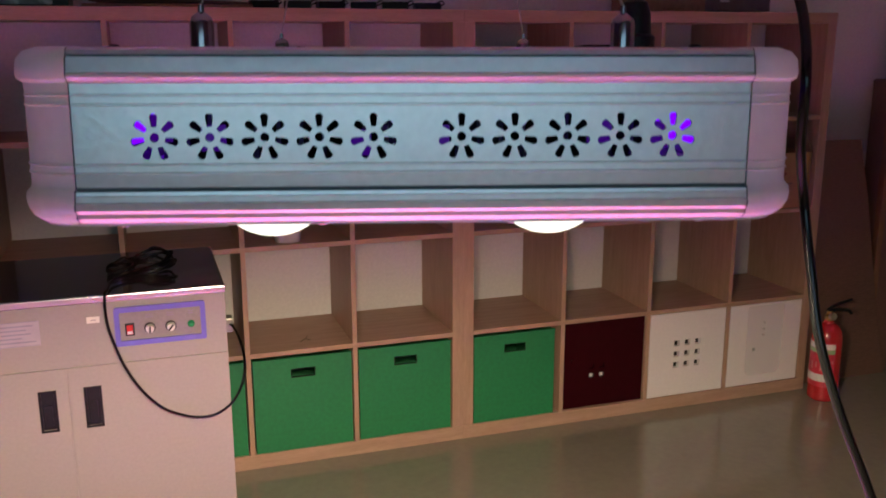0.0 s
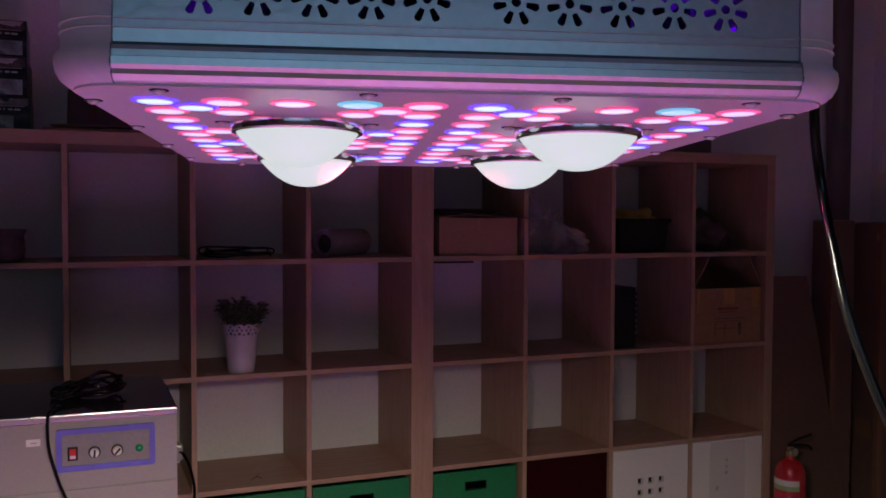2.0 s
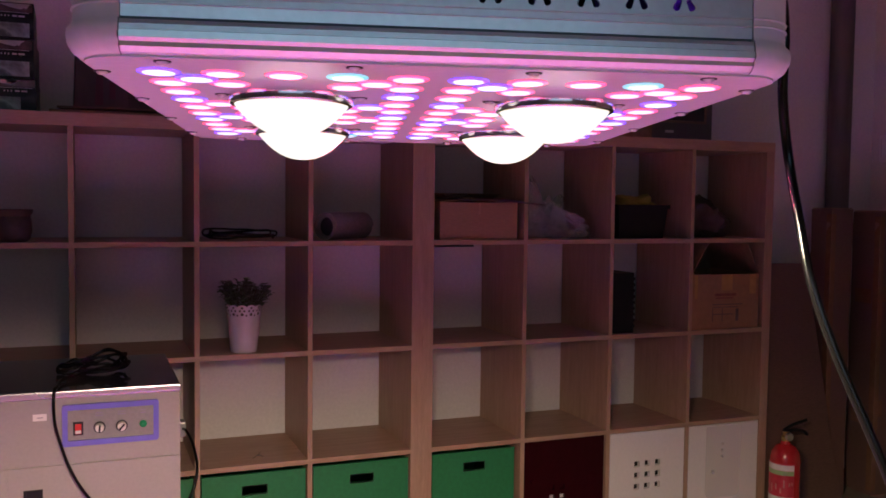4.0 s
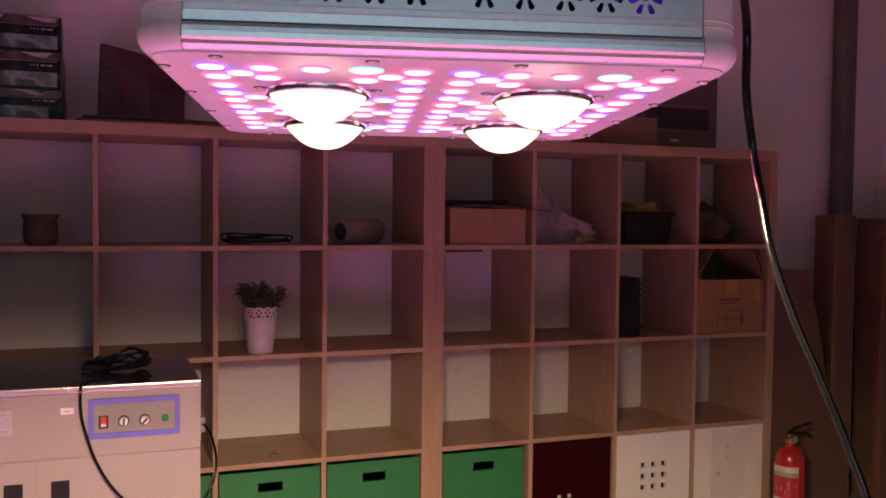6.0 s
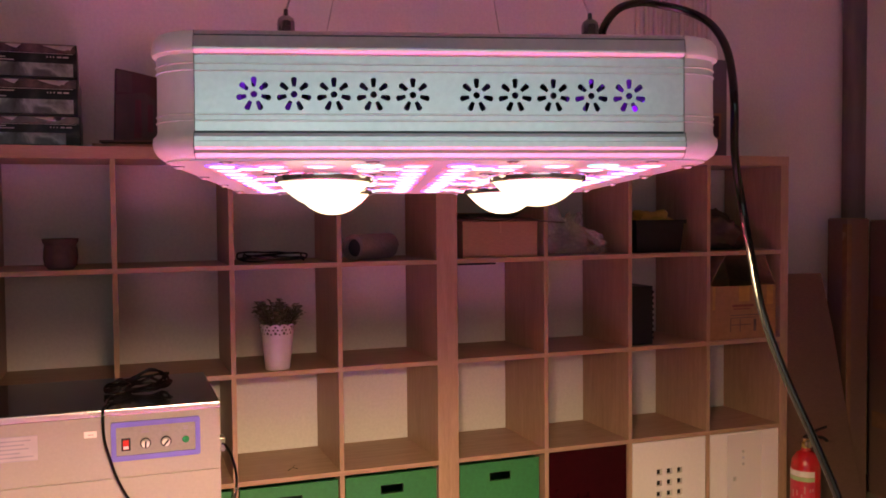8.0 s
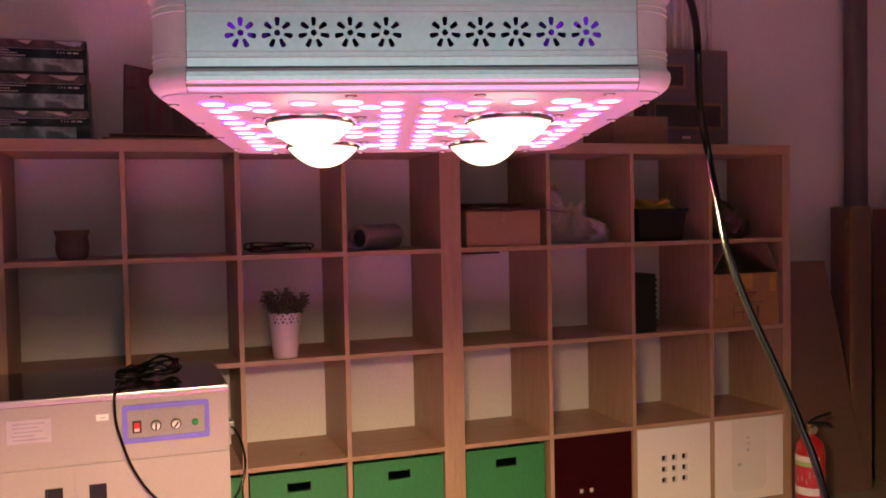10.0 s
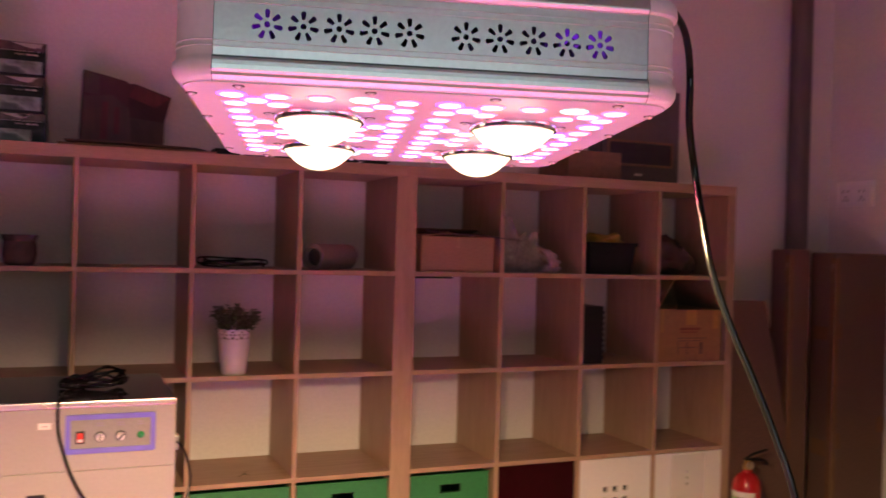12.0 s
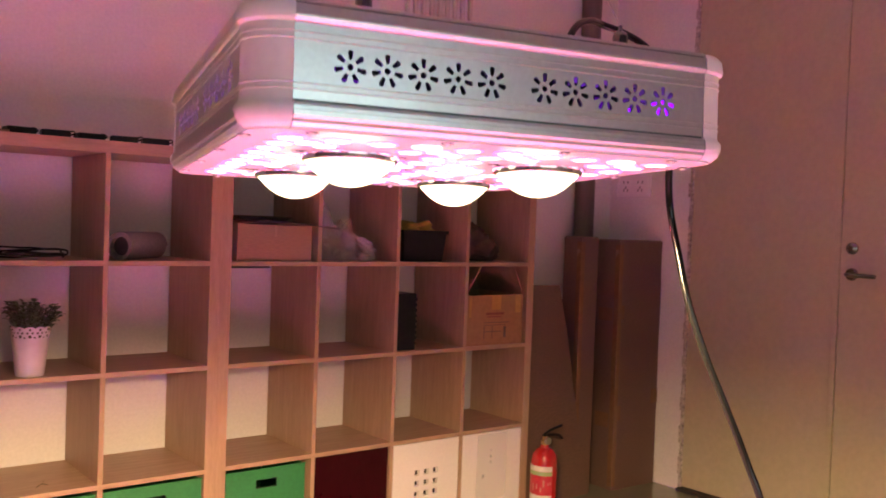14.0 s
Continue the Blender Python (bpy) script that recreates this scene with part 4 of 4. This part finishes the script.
def carton(m, w, d, h, label, mat, flaps, prints=(), tape=False):
    """An open carton: w along x, d deep, h high; flaps: (side, degrees of opening)."""
    ob = thing("cardboard_box", m, label, "box", "cardboard boxes")
    t = 0.004
    bm = bmesh.new()
    add_box(bm, 0, w, 0, t, 0, h)
    add_box(bm, 0, w, d - t, d, 0, h)
    add_box(bm, 0, t, t, d - t, 0, h)
    add_box(bm, w - t, w, t, d - t, 0, h)
    add_box(bm, t, w - t, t, d - t, 0, t)
    part("body", bm, mat, ob)
    for side, deg, ln in flaps:
        if side in "fb":
            mm = pose(0, 0 if side == "f" else d, h, deg if side == "f" else -deg)
            bm = box(0.002, w - 0.002, 0 if side == "f" else -ln, ln if side == "f" else 0, 0, t * 0.8, 0, mm)
        else:
            mm = pose(0 if side == "l" else w, 0, h, 0, -deg if side == "l" else deg)
            bm = box(0 if side == "l" else -ln, ln if side == "l" else 0, 0.002, d - 0.002, 0, t * 0.8, 0, mm)
        part("flap", bm, CARD_SHADED, ob)
    if prints:
        bm = bmesh.new()
        for x0, x1, z0, z1 in prints:
            add_box(bm, x0, x1, -0.0008, 0, z0, z1)
        part("printing", bm, PRINT_RED if mat is CARD_OR else PRINT, ob, "faded printing")
    if tape:
        part("tape", box(w / 2 - 0.004, w / 2 + 0.004, -0.001, 0, h * 0.68, h - 0.001), TAPE, ob)
    return ob


carton(pose(0.066, 0.02, cell_z(3), 0, 0, -2), 0.285, 0.27, 0.128, "brown cardboard box with open flaps on a shelf", CARD, [("l", 6, 0.13), ("b", 14, 0.12)], tape=True)
open_box = bpy.data.objects["cardboard_box"]
part("flap", holed([(0.020, 0.09), (0.270, 0.10), (0.368, -0.055), (0.262, -0.030), (0.060, -0.012)], [], lambda a, b, d: (a, b, 0.1290 + d + 0.10 * max(b, 0.0) + 0.010 * math.sin(a * 12)), 0.004), DARK_PAPER, open_box, "dark brown flap folded over the rim")
part("flap", holed([(0.055, 0.10), (0.150, 0.10), (0.150, 0.14), (0.060, 0.14)], [], lambda a, b, d: (a, b, 0.145 + d + 0.2 * (b - 0.1)), 0.004), DARK_PAPER, open_box)
carton(pose(cell_x(1, 3) + 0.008, 0.015, cell_z(2), 0, 0, -1), 0.312, 0.30, 0.212, "tan printed carton with its flaps half raised", CARD_OR, [("l", 58, 0.15), ("r", 64, 0.13), ("b", 80, 0.10)], [(0.105, 0.205, 0.128, 0.138), (0.110, 0.190, 0.118, 0.123)])
tan_box = bpy.data.objects["cardboard_box.001"]
for x0, x1, z0, z1 in ((0.095, 0.235, 0.094, 0.097), (0.095, 0.215, 0.084, 0.0865), (0.095, 0.098, 0.030, 0.082), (0.140, 0.143, 0.030, 0.082), (0.095, 0.190, 0.056, 0.059), (0.205, 0.218, 0.030, 0.078)):
    part("faded_print", box(x0, x1, -0.0008, 0, z0, z1), DARK_INK, tan_box, "faded grey print")
for x0, x1, z0 in ((0.135, 0.185, 0.150), (0.268, 0.298, 0.135), (0.012, 0.024, 0.120)):
    part("tape", box(x0, x1, -0.0012, 0, z0, 0.211), YELLOW_TAPE, tan_box, "yellow packing tape")

# crumpled clear wrap: thin folded sheets heaped up
random.seed(17)
wrap = thing("plastic_wrap", pose(cell_x(1, 1) + 0.135, 0.11, cell_z(3) + 0.001), "crumpled clear plastic wrap heaped on a shelf", "plastic wrap")
for sheet_k in range(7):
    bm = bmesh.new()
    cx, cy, top = (-0.085 + 0.034 * sheet_k, random.uniform(-0.05, 0.05), 0.245 - 0.026 * sheet_k + random.uniform(-0.01, 0.01))
    turn_k, m_u, m_v = random.uniform(-0.9, 0.9), 26, 26
    rows = []
    for i in range(m_u + 1):
        row = []
        for j in range(m_v + 1):
            u, v = i / m_u - 0.5, j / m_v
            fold = noise.noise(Vector((u * 5 + sheet_k * 3.1, v * 5, sheet_k)))
            crease = abs(noise.noise(Vector((u * 11, v * 11, sheet_k * 2.3))))
            x = (0.15 + 0.05 * fold) * u * (1.1 - 0.5 * v)
            y = 0.060 * fold + 0.030 * crease + 0.016 * abs(noise.noise(Vector((u * 23, v * 23, sheet_k * 5.1)))) + 0.05 * u * v
            z = top * v * (1 - 0.9 * u * u) * (0.85 + 0.35 * fold)
            row.append(bm.verts.new((cx + x * math.cos(turn_k) - y * math.sin(turn_k), cy + x * math.sin(turn_k) + y * math.cos(turn_k), max(0.0, z))))
        rows.append(row)
    for p, q in zip(rows, rows[1:]):
        for j in range(m_v):
            bm.faces.new((p[j], q[j], q[j + 1], p[j + 1]))
    part("sheet", bm, FILM, wrap)

bin_ = thing("black_bin", pose(0.783, 0.04, cell_z(3)), "open black plastic bin with a yellow bag inside", "bin")
bm = bmesh.new()
W2, D2, H2 = 0.215, 0.25, 0.125
for x0, x1, y0, y1 in ((0, W2, 0, 0.004), (0, W2, D2 - 0.004, D2), (0, 0.004, 0.004, D2 - 0.004), (W2 - 0.004, W2, 0.004, D2 - 0.004)):
    add_box(bm, x0, x1, y0, y1, 0, H2)
add_box(bm, 0.004, W2 - 0.004, 0.004, D2 - 0.004, 0, 0.004)
for v in bm.verts:
    f = 0.90 + 0.10 * v.co.z / H2
    v.co.x, v.co.y = W2 / 2 + (v.co.x - W2 / 2) * f, D2 / 2 + (v.co.y - D2 / 2) * f
part("body", bm, BLACK_PL, bin_)
bm = bmesh.new()
for x0, x1, y0, y1 in ((-0.006, W2 + 0.006, -0.006, 0.0), (-0.006, W2 + 0.006, D2, D2 + 0.006), (-0.006, 0, 0, D2), (W2, W2 + 0.006, 0, D2)):
    add_box(bm, x0, x1, y0, y1, H2 - 0.014, H2 + 0.001)
part("rim", bm, BLACK_PL, bin_)


def lump(name, m, sx, sy, sz, seed, mat, label, category, rough=0.45):
    bm = bmesh.new()
    bmesh.ops.create_icosphere(bm, subdivisions=4, radius=1.0)
    for v in bm.verts:
        p = v.co.copy()
        k = 1 + rough * noise.noise(p * 1.6 + Vector((seed, 0, 0))) + 0.4 * rough * abs(noise.noise(p * 4 + Vector((seed, 3, 0))))
        v.co = Vector((p.x * sx * k, p.y * sy * k, max(-sz * 0.75, p.z * sz * k)))
    ob = tagged(part(name, bm, mat, None, "", True), label, category)
    ob.matrix_world = m
    return ob


lump("yellow_bag", pose(0.905, 0.15, cell_z(3) + 0.115), 0.085, 0.085, 0.05, 2.0, YELLOW, "crumpled yellow plastic bag in the black bin", "bag")
lump("crumpled_paper", pose(cell_x(1, 3) + 0.13, 0.17, cell_z(3) + 0.060), 0.11, 0.09, 0.080, 7.0, DARK_PAPER, "crumpled brown paper bundle on a shelf", "paper", 0.6)

fold = thing("file_box", pose(cell_x(1, 2) + 0.004, 0.03, cell_z(2)), "narrow black ribbed file box on a shelf", "file box")
bm = box(0, 0.105, 0, 0.27, 0, 0.225, 0.003)
part("body", bm, BLACK_PL, fold)
bm = bmesh.new()
for k in range(9):
    add_box(bm, 0.105, 0.112, 0.004, 0.262, 0.02 + 0.022 * k, 0.030 + 0.022 * k)
part("ribs", bm, BLACK_PL, fold)
strip_ob = tagged(part("dark_strip", box(0.045, 0.185, 0.004, 0.04, cell_z(2) + CELL - 0.007, cell_z(2) + CELL - 0.001, 0.001), BLACK_PL), "thin dark strip stuck under the shelf board", "strip")
tw = bmesh.new()
add_tube(tw, [(-0.19, 0.12, 0.394), (-0.165, 0.13, 0.404), (-0.14, 0.125, 0.398)], 0.0014, 5, 4)
add_tube(tw, [(-0.165, 0.13, 0.404), (-0.15, 0.15, 0.412)], 0.0010, 5, 0)
twig = tagged(part("twig", tw, STEM), "small dry twig on a shelf", "twig")
twig.matrix_world = pose(-0.535, 0.0, cell_z(1)) @ Matrix.Scale(0.7, 4) @ pose(0.165, -0.02, -0.3935)

# ---------------------------------------------------------------- on top of the shelves
ZT = UNIT
z0 = ZT
for k, (x0, x1, h, tilt) in enumerate(((-1.475, -1.172, 0.092, 0), (-1.470, -1.176, 0.112, -1.0), (-1.472, -1.178, 0.104, 0.8))):
    bx = thing("product_box", pose((x0 + x1) / 2, 0.15, z0, 0, 0, tilt), "glossy black product box with pale printed pictures, in a stack", "box", "stacked product boxes")
    hw = (x1 - x0) / 2
    part("body", box(-hw, hw, -0.10, 0.12, 0.001, h - 0.001, 0.002), PACK, bx)
    part("wrap_strip", box(-hw + 0.004, hw - 0.004, -0.1014, -0.1002, h * 0.74, h * 0.97), STRIP, bx, "brown foil strip")
    part("picture", box(-hw + 0.02, hw - 0.012 - 0.03 * (k == 0), -0.1012, -0.1002, h * 0.06, h * 0.44), PICTURE, bx, "pale blurred picture")
    part("header_line", box(-hw + 0.012, hw - 0.012, -0.1012, -0.1002, h * 0.715, h * 0.724), PALE_INK_GLARE, bx)
    # white glare on the foil, painted as flat pale patches
    for gx, gw, gs in ((0.30, 0.045, 0.5), (0.62, 0.09, 1.0), (0.80, 0.03, 0.7)):
        x = -hw + 2 * hw * gx * (0.92 + 0.08 * k)
        part("foil_glare", holed([(x, h * 0.95), (x + gw * 0.4, h * (0.90 - 0.05 * gs)), (x + gw * 0.7, h * (0.86 - 0.05 * gs)), (x + gw, h * 0.96)], [], lambda a, b, d: (a, d - 0.1022, b), 0.0006), PALE_INK_GLARE, bx, "pale glare painted on the foil")
    for j in range(3):
        part("printed_line", box(-hw + 0.012, -hw + 0.075 + 0.022 * ((j * 2 + k) % 3), -0.1012, -0.1002, h * (0.49 + 0.075 * j), h * (0.49 + 0.075 * j) + 0.0028), PALE_INK_GLARE, bx)
    for mx, mw in ((0.085, 0.003), (0.076, 0.003), (0.067, 0.003), (0.056, 0.012), (0.040, 0.016)):
        part("printed_mark", box(hw - mx, hw - mx + mw, -0.1012, -0.1002, h * 0.60, h * 0.60 + 0.0045), PALE_INK_GLARE, bx)
    z0 += h

def paper_bag(m, outline, lean, depth, prints):
    """A folded paper bag that leans back; prints: outline and material of what is printed on its front."""
    ob = thing("paper_bag", m, "folded maroon and brown printed paper bag leaning on the wall", "bag", "paper bags")
    part("bag_body", holed(outline, [], lambda a, b, d: (a, d + lean * b + 0.006 * noise.noise(Vector((a * 14, b * 14, d * 30))), b), depth), MAROON, ob)
    for k, (shape, mat) in enumerate(prints):
        part("printed_panel", holed(shape, [], lambda a, b, d: (a, d - 0.0045 - 0.001 * k + lean * b, b), 0.001), mat, ob)
    return ob


paper_bag(pose(-0.985, 0.17, ZT, 0, 0, 4), [(-0.090, 0.012), (0.075, 0.012), (0.062, 0.160), (0.060, 0.240), (-0.010, 0.255), (-0.078, 0.267)], 0.15, 0.05,
          [([(-0.088, 0.014), (0.073, 0.014), (0.061, 0.150), (0.010, 0.190), (-0.080, 0.180)], BAG_BROWN), ([(-0.030, 0.040), (-0.006, 0.040), (-0.004, 0.165), (-0.022, 0.165)], BAG_RED), ([(0.012, 0.060), (0.030, 0.060), (0.032, 0.150), (0.016, 0.150)], BAG_RED), ([(-0.076, 0.190), (-0.030, 0.188), (-0.030, 0.250), (-0.076, 0.262)], BAG_BROWN)])
paper_bag(pose(-0.870, 0.225, ZT, 0, 0, 4), [(-0.075, 0.012), (0.062, 0.012), (0.066, 0.120), (0.088, 0.205), (-0.030, 0.242), (-0.055, 0.240)], 0.12, 0.04,
          [([(-0.052, 0.195), (0.030, 0.165), (0.084, 0.200), (-0.030, 0.238)], BAG_RED), ([(-0.065, 0.020), (0.058, 0.020), (0.062, 0.115), (-0.050, 0.125)], BAG_BROWN)])
sheet = tagged(part("flat_cardboard", box(-1.14, -0.66, 0.03, 0.34, ZT, ZT + 0.010, 0.001), CARD_SHADED), "flat brown cardboard sheet on top of the shelves", "cardboard")
tagged(part("folded_carton", holed([(-1.12, 0.06), (-0.95, 0.045), (-0.72, 0.07), (-0.64, 0.20), (-0.70, 0.30), (-1.08, 0.31)], [], lambda a, b, d: (a, b, ZT + 0.0145 + d + 0.006 * math.sin(9 * a) ** 2), 0.006), CARD_DARK), "folded dark brown carton lying on a cardboard sheet", "cardboard")
random.seed(21)
for k in range(6):
    x = -0.62 + k * 0.105
    ob = thing("adapter", pose(x, 0.09 + 0.02 * random.random(), ZT, 0, 0, random.uniform(-14, 14)), "flat black power adapter with a short lead", "adapter", "black adapters on the shelf top")
    part("body", box(-0.042, 0.042, -0.03, 0.03, 0, 0.022 + 0.004 * random.random(), 0.004), BLACK_PL, ob)
    part("lead", tube([(0.04, 0, 0.012), (0.058, 0.01, 0.020), (0.055, 0.05, 0.03), (0.02, 0.07, 0.012), (-0.02, 0.06, 0.006)], 0.0028, 6, 4), BLACK, ob)
carton(pose(0.70, 0.08, ZT), 0.245, 0.24, 0.11, "closed dark brown carton on the shelf top", CARD_SHADED, [("f", 0, 0.12), ("b", 0, 0.12)])

# distribution box on the wall with its conduits
eb = thing("distribution_box", pose(0.965, 0.262, ZT + 0.01), "grey steel electrical distribution box on the wall", "electrical box")
part("case", box(0, 0.40, 0, 0.105, 0, 0.410, 0.004), GREY_BOX, eb)
for x0, x1, z0, z1 in ((0.07, 0.185, 0.245, 0.345), (0.03, 0.368, 0.075, 0.185)):
    w = part("window_rim", holed(rect(x0, x1, z0, z1), [rect(x0 + 0.010, x1 - 0.010, z0 + 0.010, z1 - 0.010)], lambda a, b, d: (a, -0.005 + d, b), 0.0048), ORANGE, eb, "tan window rim")
    part("breaker_window", box(x0 + 0.011, x1 - 0.011, -0.003, -0.0005, z0 + 0.011, z1 - 0.011), GLASS_DARK, w)
part("badge", box(0.17, 0.21, -0.001, 0, 0.035, 0.045), LABEL, eb)
for k in range(9):
    c = tagged(part("conduit", tube([(0.985 + 0.044 * k, 0.352, ZT + 0.42), (0.985 + 0.044 * k, 0.352, ZC)], 0.0115, 10, 0), CONDUIT, None, "", True), "white plastic conduit running up the wall", "conduit", "wall conduits")

# ---------------------------------------------------------------- the corner beside the door
dp = thing("drain_pipe", pose(2.095, 0.305, ZF), "grey-brown drain pipe in the corner of the room", "pipe")
part("tube", lathe([(0.050, 0), (0.050, ZC)], 32), PIPE, dp, "", True)
for z in (0.5,):
    part("collar", lathe([(0.050, z), (0.056, z + 0.002), (0.056, z + 0.05), (0.050, z + 0.052)], 32), PIPE, dp, "", True)
sk = thing("wall_socket", pose(XR, 0.206, 1.425), "white double wall socket with raised rim", "socket")
part("plate", box(-0.012, 0, -0.108, 0.108, 0, 0.122, 0.003), SOCKET, sk)
part("rim", holed(rounded(-0.100, 0.100, 0.009, 0.113, 0.006, 4), [rounded(-0.094, 0.094, 0.015, 0.107, 0.004, 4)], lambda a, b, d: (-0.018 + d, a, b), 0.006), SOCKET, sk)
for yy in (-0.047, 0.047):
    module = part("module", box(-0.0145, -0.0122, yy - 0.042, yy + 0.042, 0.020, 0.102, 0.001), SOCKET, sk)
    for dy, dz in ((-0.014, 0.074), (0.014, 0.074), (0, 0.046), (-0.012, 0.032), (0.012, 0.032)):
        part("slot", box(-0.0152, -0.0143, yy + dy - 0.003, yy + dy + 0.003, dz - 0.007, dz + 0.007), PANEL, module)


def tall_carton(m, w, d, h, label, seed):
    """A tall carton with taped upright edges; front towards -y."""
    ob = thing("tall_carton", m, label, "box", "tall cartons")
    bm = bmesh.new()
    nz = 24
    ring = [(0, 0), (w * 0.5, 0), (w, 0), (w, d), (0, d), (0, d * 0.5)]
    rows = []
    for k in range(nz + 1):
        z = h * k / nz
        rows.append([bm.verts.new((x + 0.0035 * noise.noise(Vector((x * 9, z * 5, seed))), y + 0.0035 * noise.noise(Vector((y * 9 + x * 4, z * 5, seed + 7))), z)) for x, y in ring])
    for p, q in zip(rows, rows[1:]):
        for e in range(6):
            bm.faces.new((p[e], p[(e + 1) % 6], q[(e + 1) % 6], q[e]))
    bm.faces.new(rows[0][::-1])
    bm.faces.new(rows[-1])
    part("body", bm, CARD_DARK, ob)
    part("top_flap", box(0.003, w - 0.003, 0.003, d - 0.003, h + 0.001, h + 0.005, 0.001), CARD_SHADED, ob)
    part("edge_tape", box(-0.0042, 0.020, -0.0042, -0.0036, 0.02, h - 0.02), TAPE_DARK, ob, "glossy brown tape along the edge")
    part("edge_tape", box(-0.0042, -0.0036, -0.0036, 0.024, 0.02, h - 0.02), TAPE_DARK, ob, "glossy brown tape along the edge")
    return ob


wide = tall_carton(pose(2.048, 0.018, ZF, 0, 0, -2.5), 0.302, 0.150, 1.208, "tall brown cardboard carton with taped edges standing in the corner", 3.0)
for x0, x1, z0, z1 in ((0.003, 0.040, 0.83, 0.895), (0.255, 0.301, 0.405, 0.475), (0.003, 0.040, 0.34, 0.41)):
    part("tape_patch", box(x0, x1, -0.0052, -0.0044, z0, z1), TAPE_DARK, wide, "glossy brown tape patch")
for z0, z1 in ((0.82, 0.88), (0.30, 0.37)):
    part("tape_patch", box(-0.0052, -0.0044, 0.03, 0.12, z0, z1), TAPE_DARK, wide, "glossy brown tape patch")
tall_carton(pose(1.836, 0.072, ZF, 0, 0, -3), 0.110, 0.118, 1.218, "narrow tall brown carton standing in the corner", 9.0)
bd = tagged(part("cardboard_sheet", holed([(1.475, 0), (1.700, 0), (1.915, 0), (1.855, 0.25), (1.795, 0.50), (1.733, 0.75), (1.672, 0.997), (1.493, 1.0), (1.486, 0.5)], [], lambda a, b, d: (a, 0.044 + d + 0.006 * math.sin(6 * b), b + ZF), 0.008), CARD_DARK), "large brown cardboard sheet leaning beside the shelves", "cardboard")

ext = thing("fire_extinguisher", pose(1.475, -0.095, ZF), "red fire extinguisher with black handle standing on the floor", "fire extinguisher")
part("cylinder", lathe([(0, 0), (0.050, 0), (0.056, 0.006), (0.057, 0.02), (0.057, 0.250), (0.052, 0.278), (0.036, 0.300), (0.020, 0.308), (0.018, 0.320), (0, 0.320)], 36), EXT_RED, ext, "", True)


def arc_band(z0, z1, a0, a1, r=0.0573, d=0.0004, n=14):
    """A thin label that follows the cylinder from one angle to another."""
    bm = bmesh.new()
    rows = []
    for k in range(n + 1):
        u = radians(a0 + (a1 - a0) * k / n)
        rows.append([bm.verts.new((q * math.cos(u), q * math.sin(u), z)) for q, z in ((r, z0), (r + d, z0), (r + d, z1), (r, z1))])
    for p, q in zip(rows, rows[1:]):
        for e in range(4):
            bm.faces.new((p[e], q[e], q[(e + 1) % 4], p[(e + 1) % 4]))
    bm.faces.new(rows[0][::-1])
    bm.faces.new(rows[-1])
    return bm


part("instruction_label", arc_band(0.060, 0.240, -226, -96), LABEL_ROSE, ext, "rose-red instruction label")
part("upper_band", arc_band(0.214, 0.236, -226, -98, 0.0577), LABEL, ext, "pale upper label band")
part("green_band", arc_band(0.196, 0.213, -226, -98, 0.0577), LABEL_GREEN, ext, "pale green label band")
part("lower_band", arc_band(0.082, 0.112, -226, -98, 0.0577), LABEL, ext, "pale lower label band")
for a0, z0, hh in ((-205, 0.136, 0.016), (-188, 0.128, 0.030), (-168, 0.138, 0.022), (-150, 0.126, 0.020), (-138, 0.148, 0.030), (-118, 0.154, 0.014), (-108, 0.158, 0.012)):
    part("pictogram", arc_band(z0, z0 + hh, a0, a0 + 6, 0.0577, 0.0004, 2), LABEL_PINK, ext)
part("valve", lathe([(0, 0.320), (0.017, 0.320), (0.017, 0.336), (0.012, 0.342), (0.012, 0.356), (0, 0.356)], 20), BRASS, ext, "brass valve", True)
part("gauge", lathe([(0, 0.012), (0.015, 0.012), (0.016, 0), (0, 0)], 20, pose(0, -0.012, 0.338, 90, 0, 0)), STEEL, ext)
part("carry_handle", tube([(-0.01, 0, 0.352), (0.03, 0.0, 0.358), (0.085, 0.0, 0.350), (0.105, 0, 0.335)], 0.0065, 8, 4), BLACK_PL, ext, "black carry handle", True)
part("squeeze_lever", tube([(-0.012, 0, 0.360), (0.03, 0.0, 0.378), (0.10, 0.0, 0.392)], 0.0060, 8, 4), BLACK_PL, ext, "black squeeze lever", True)
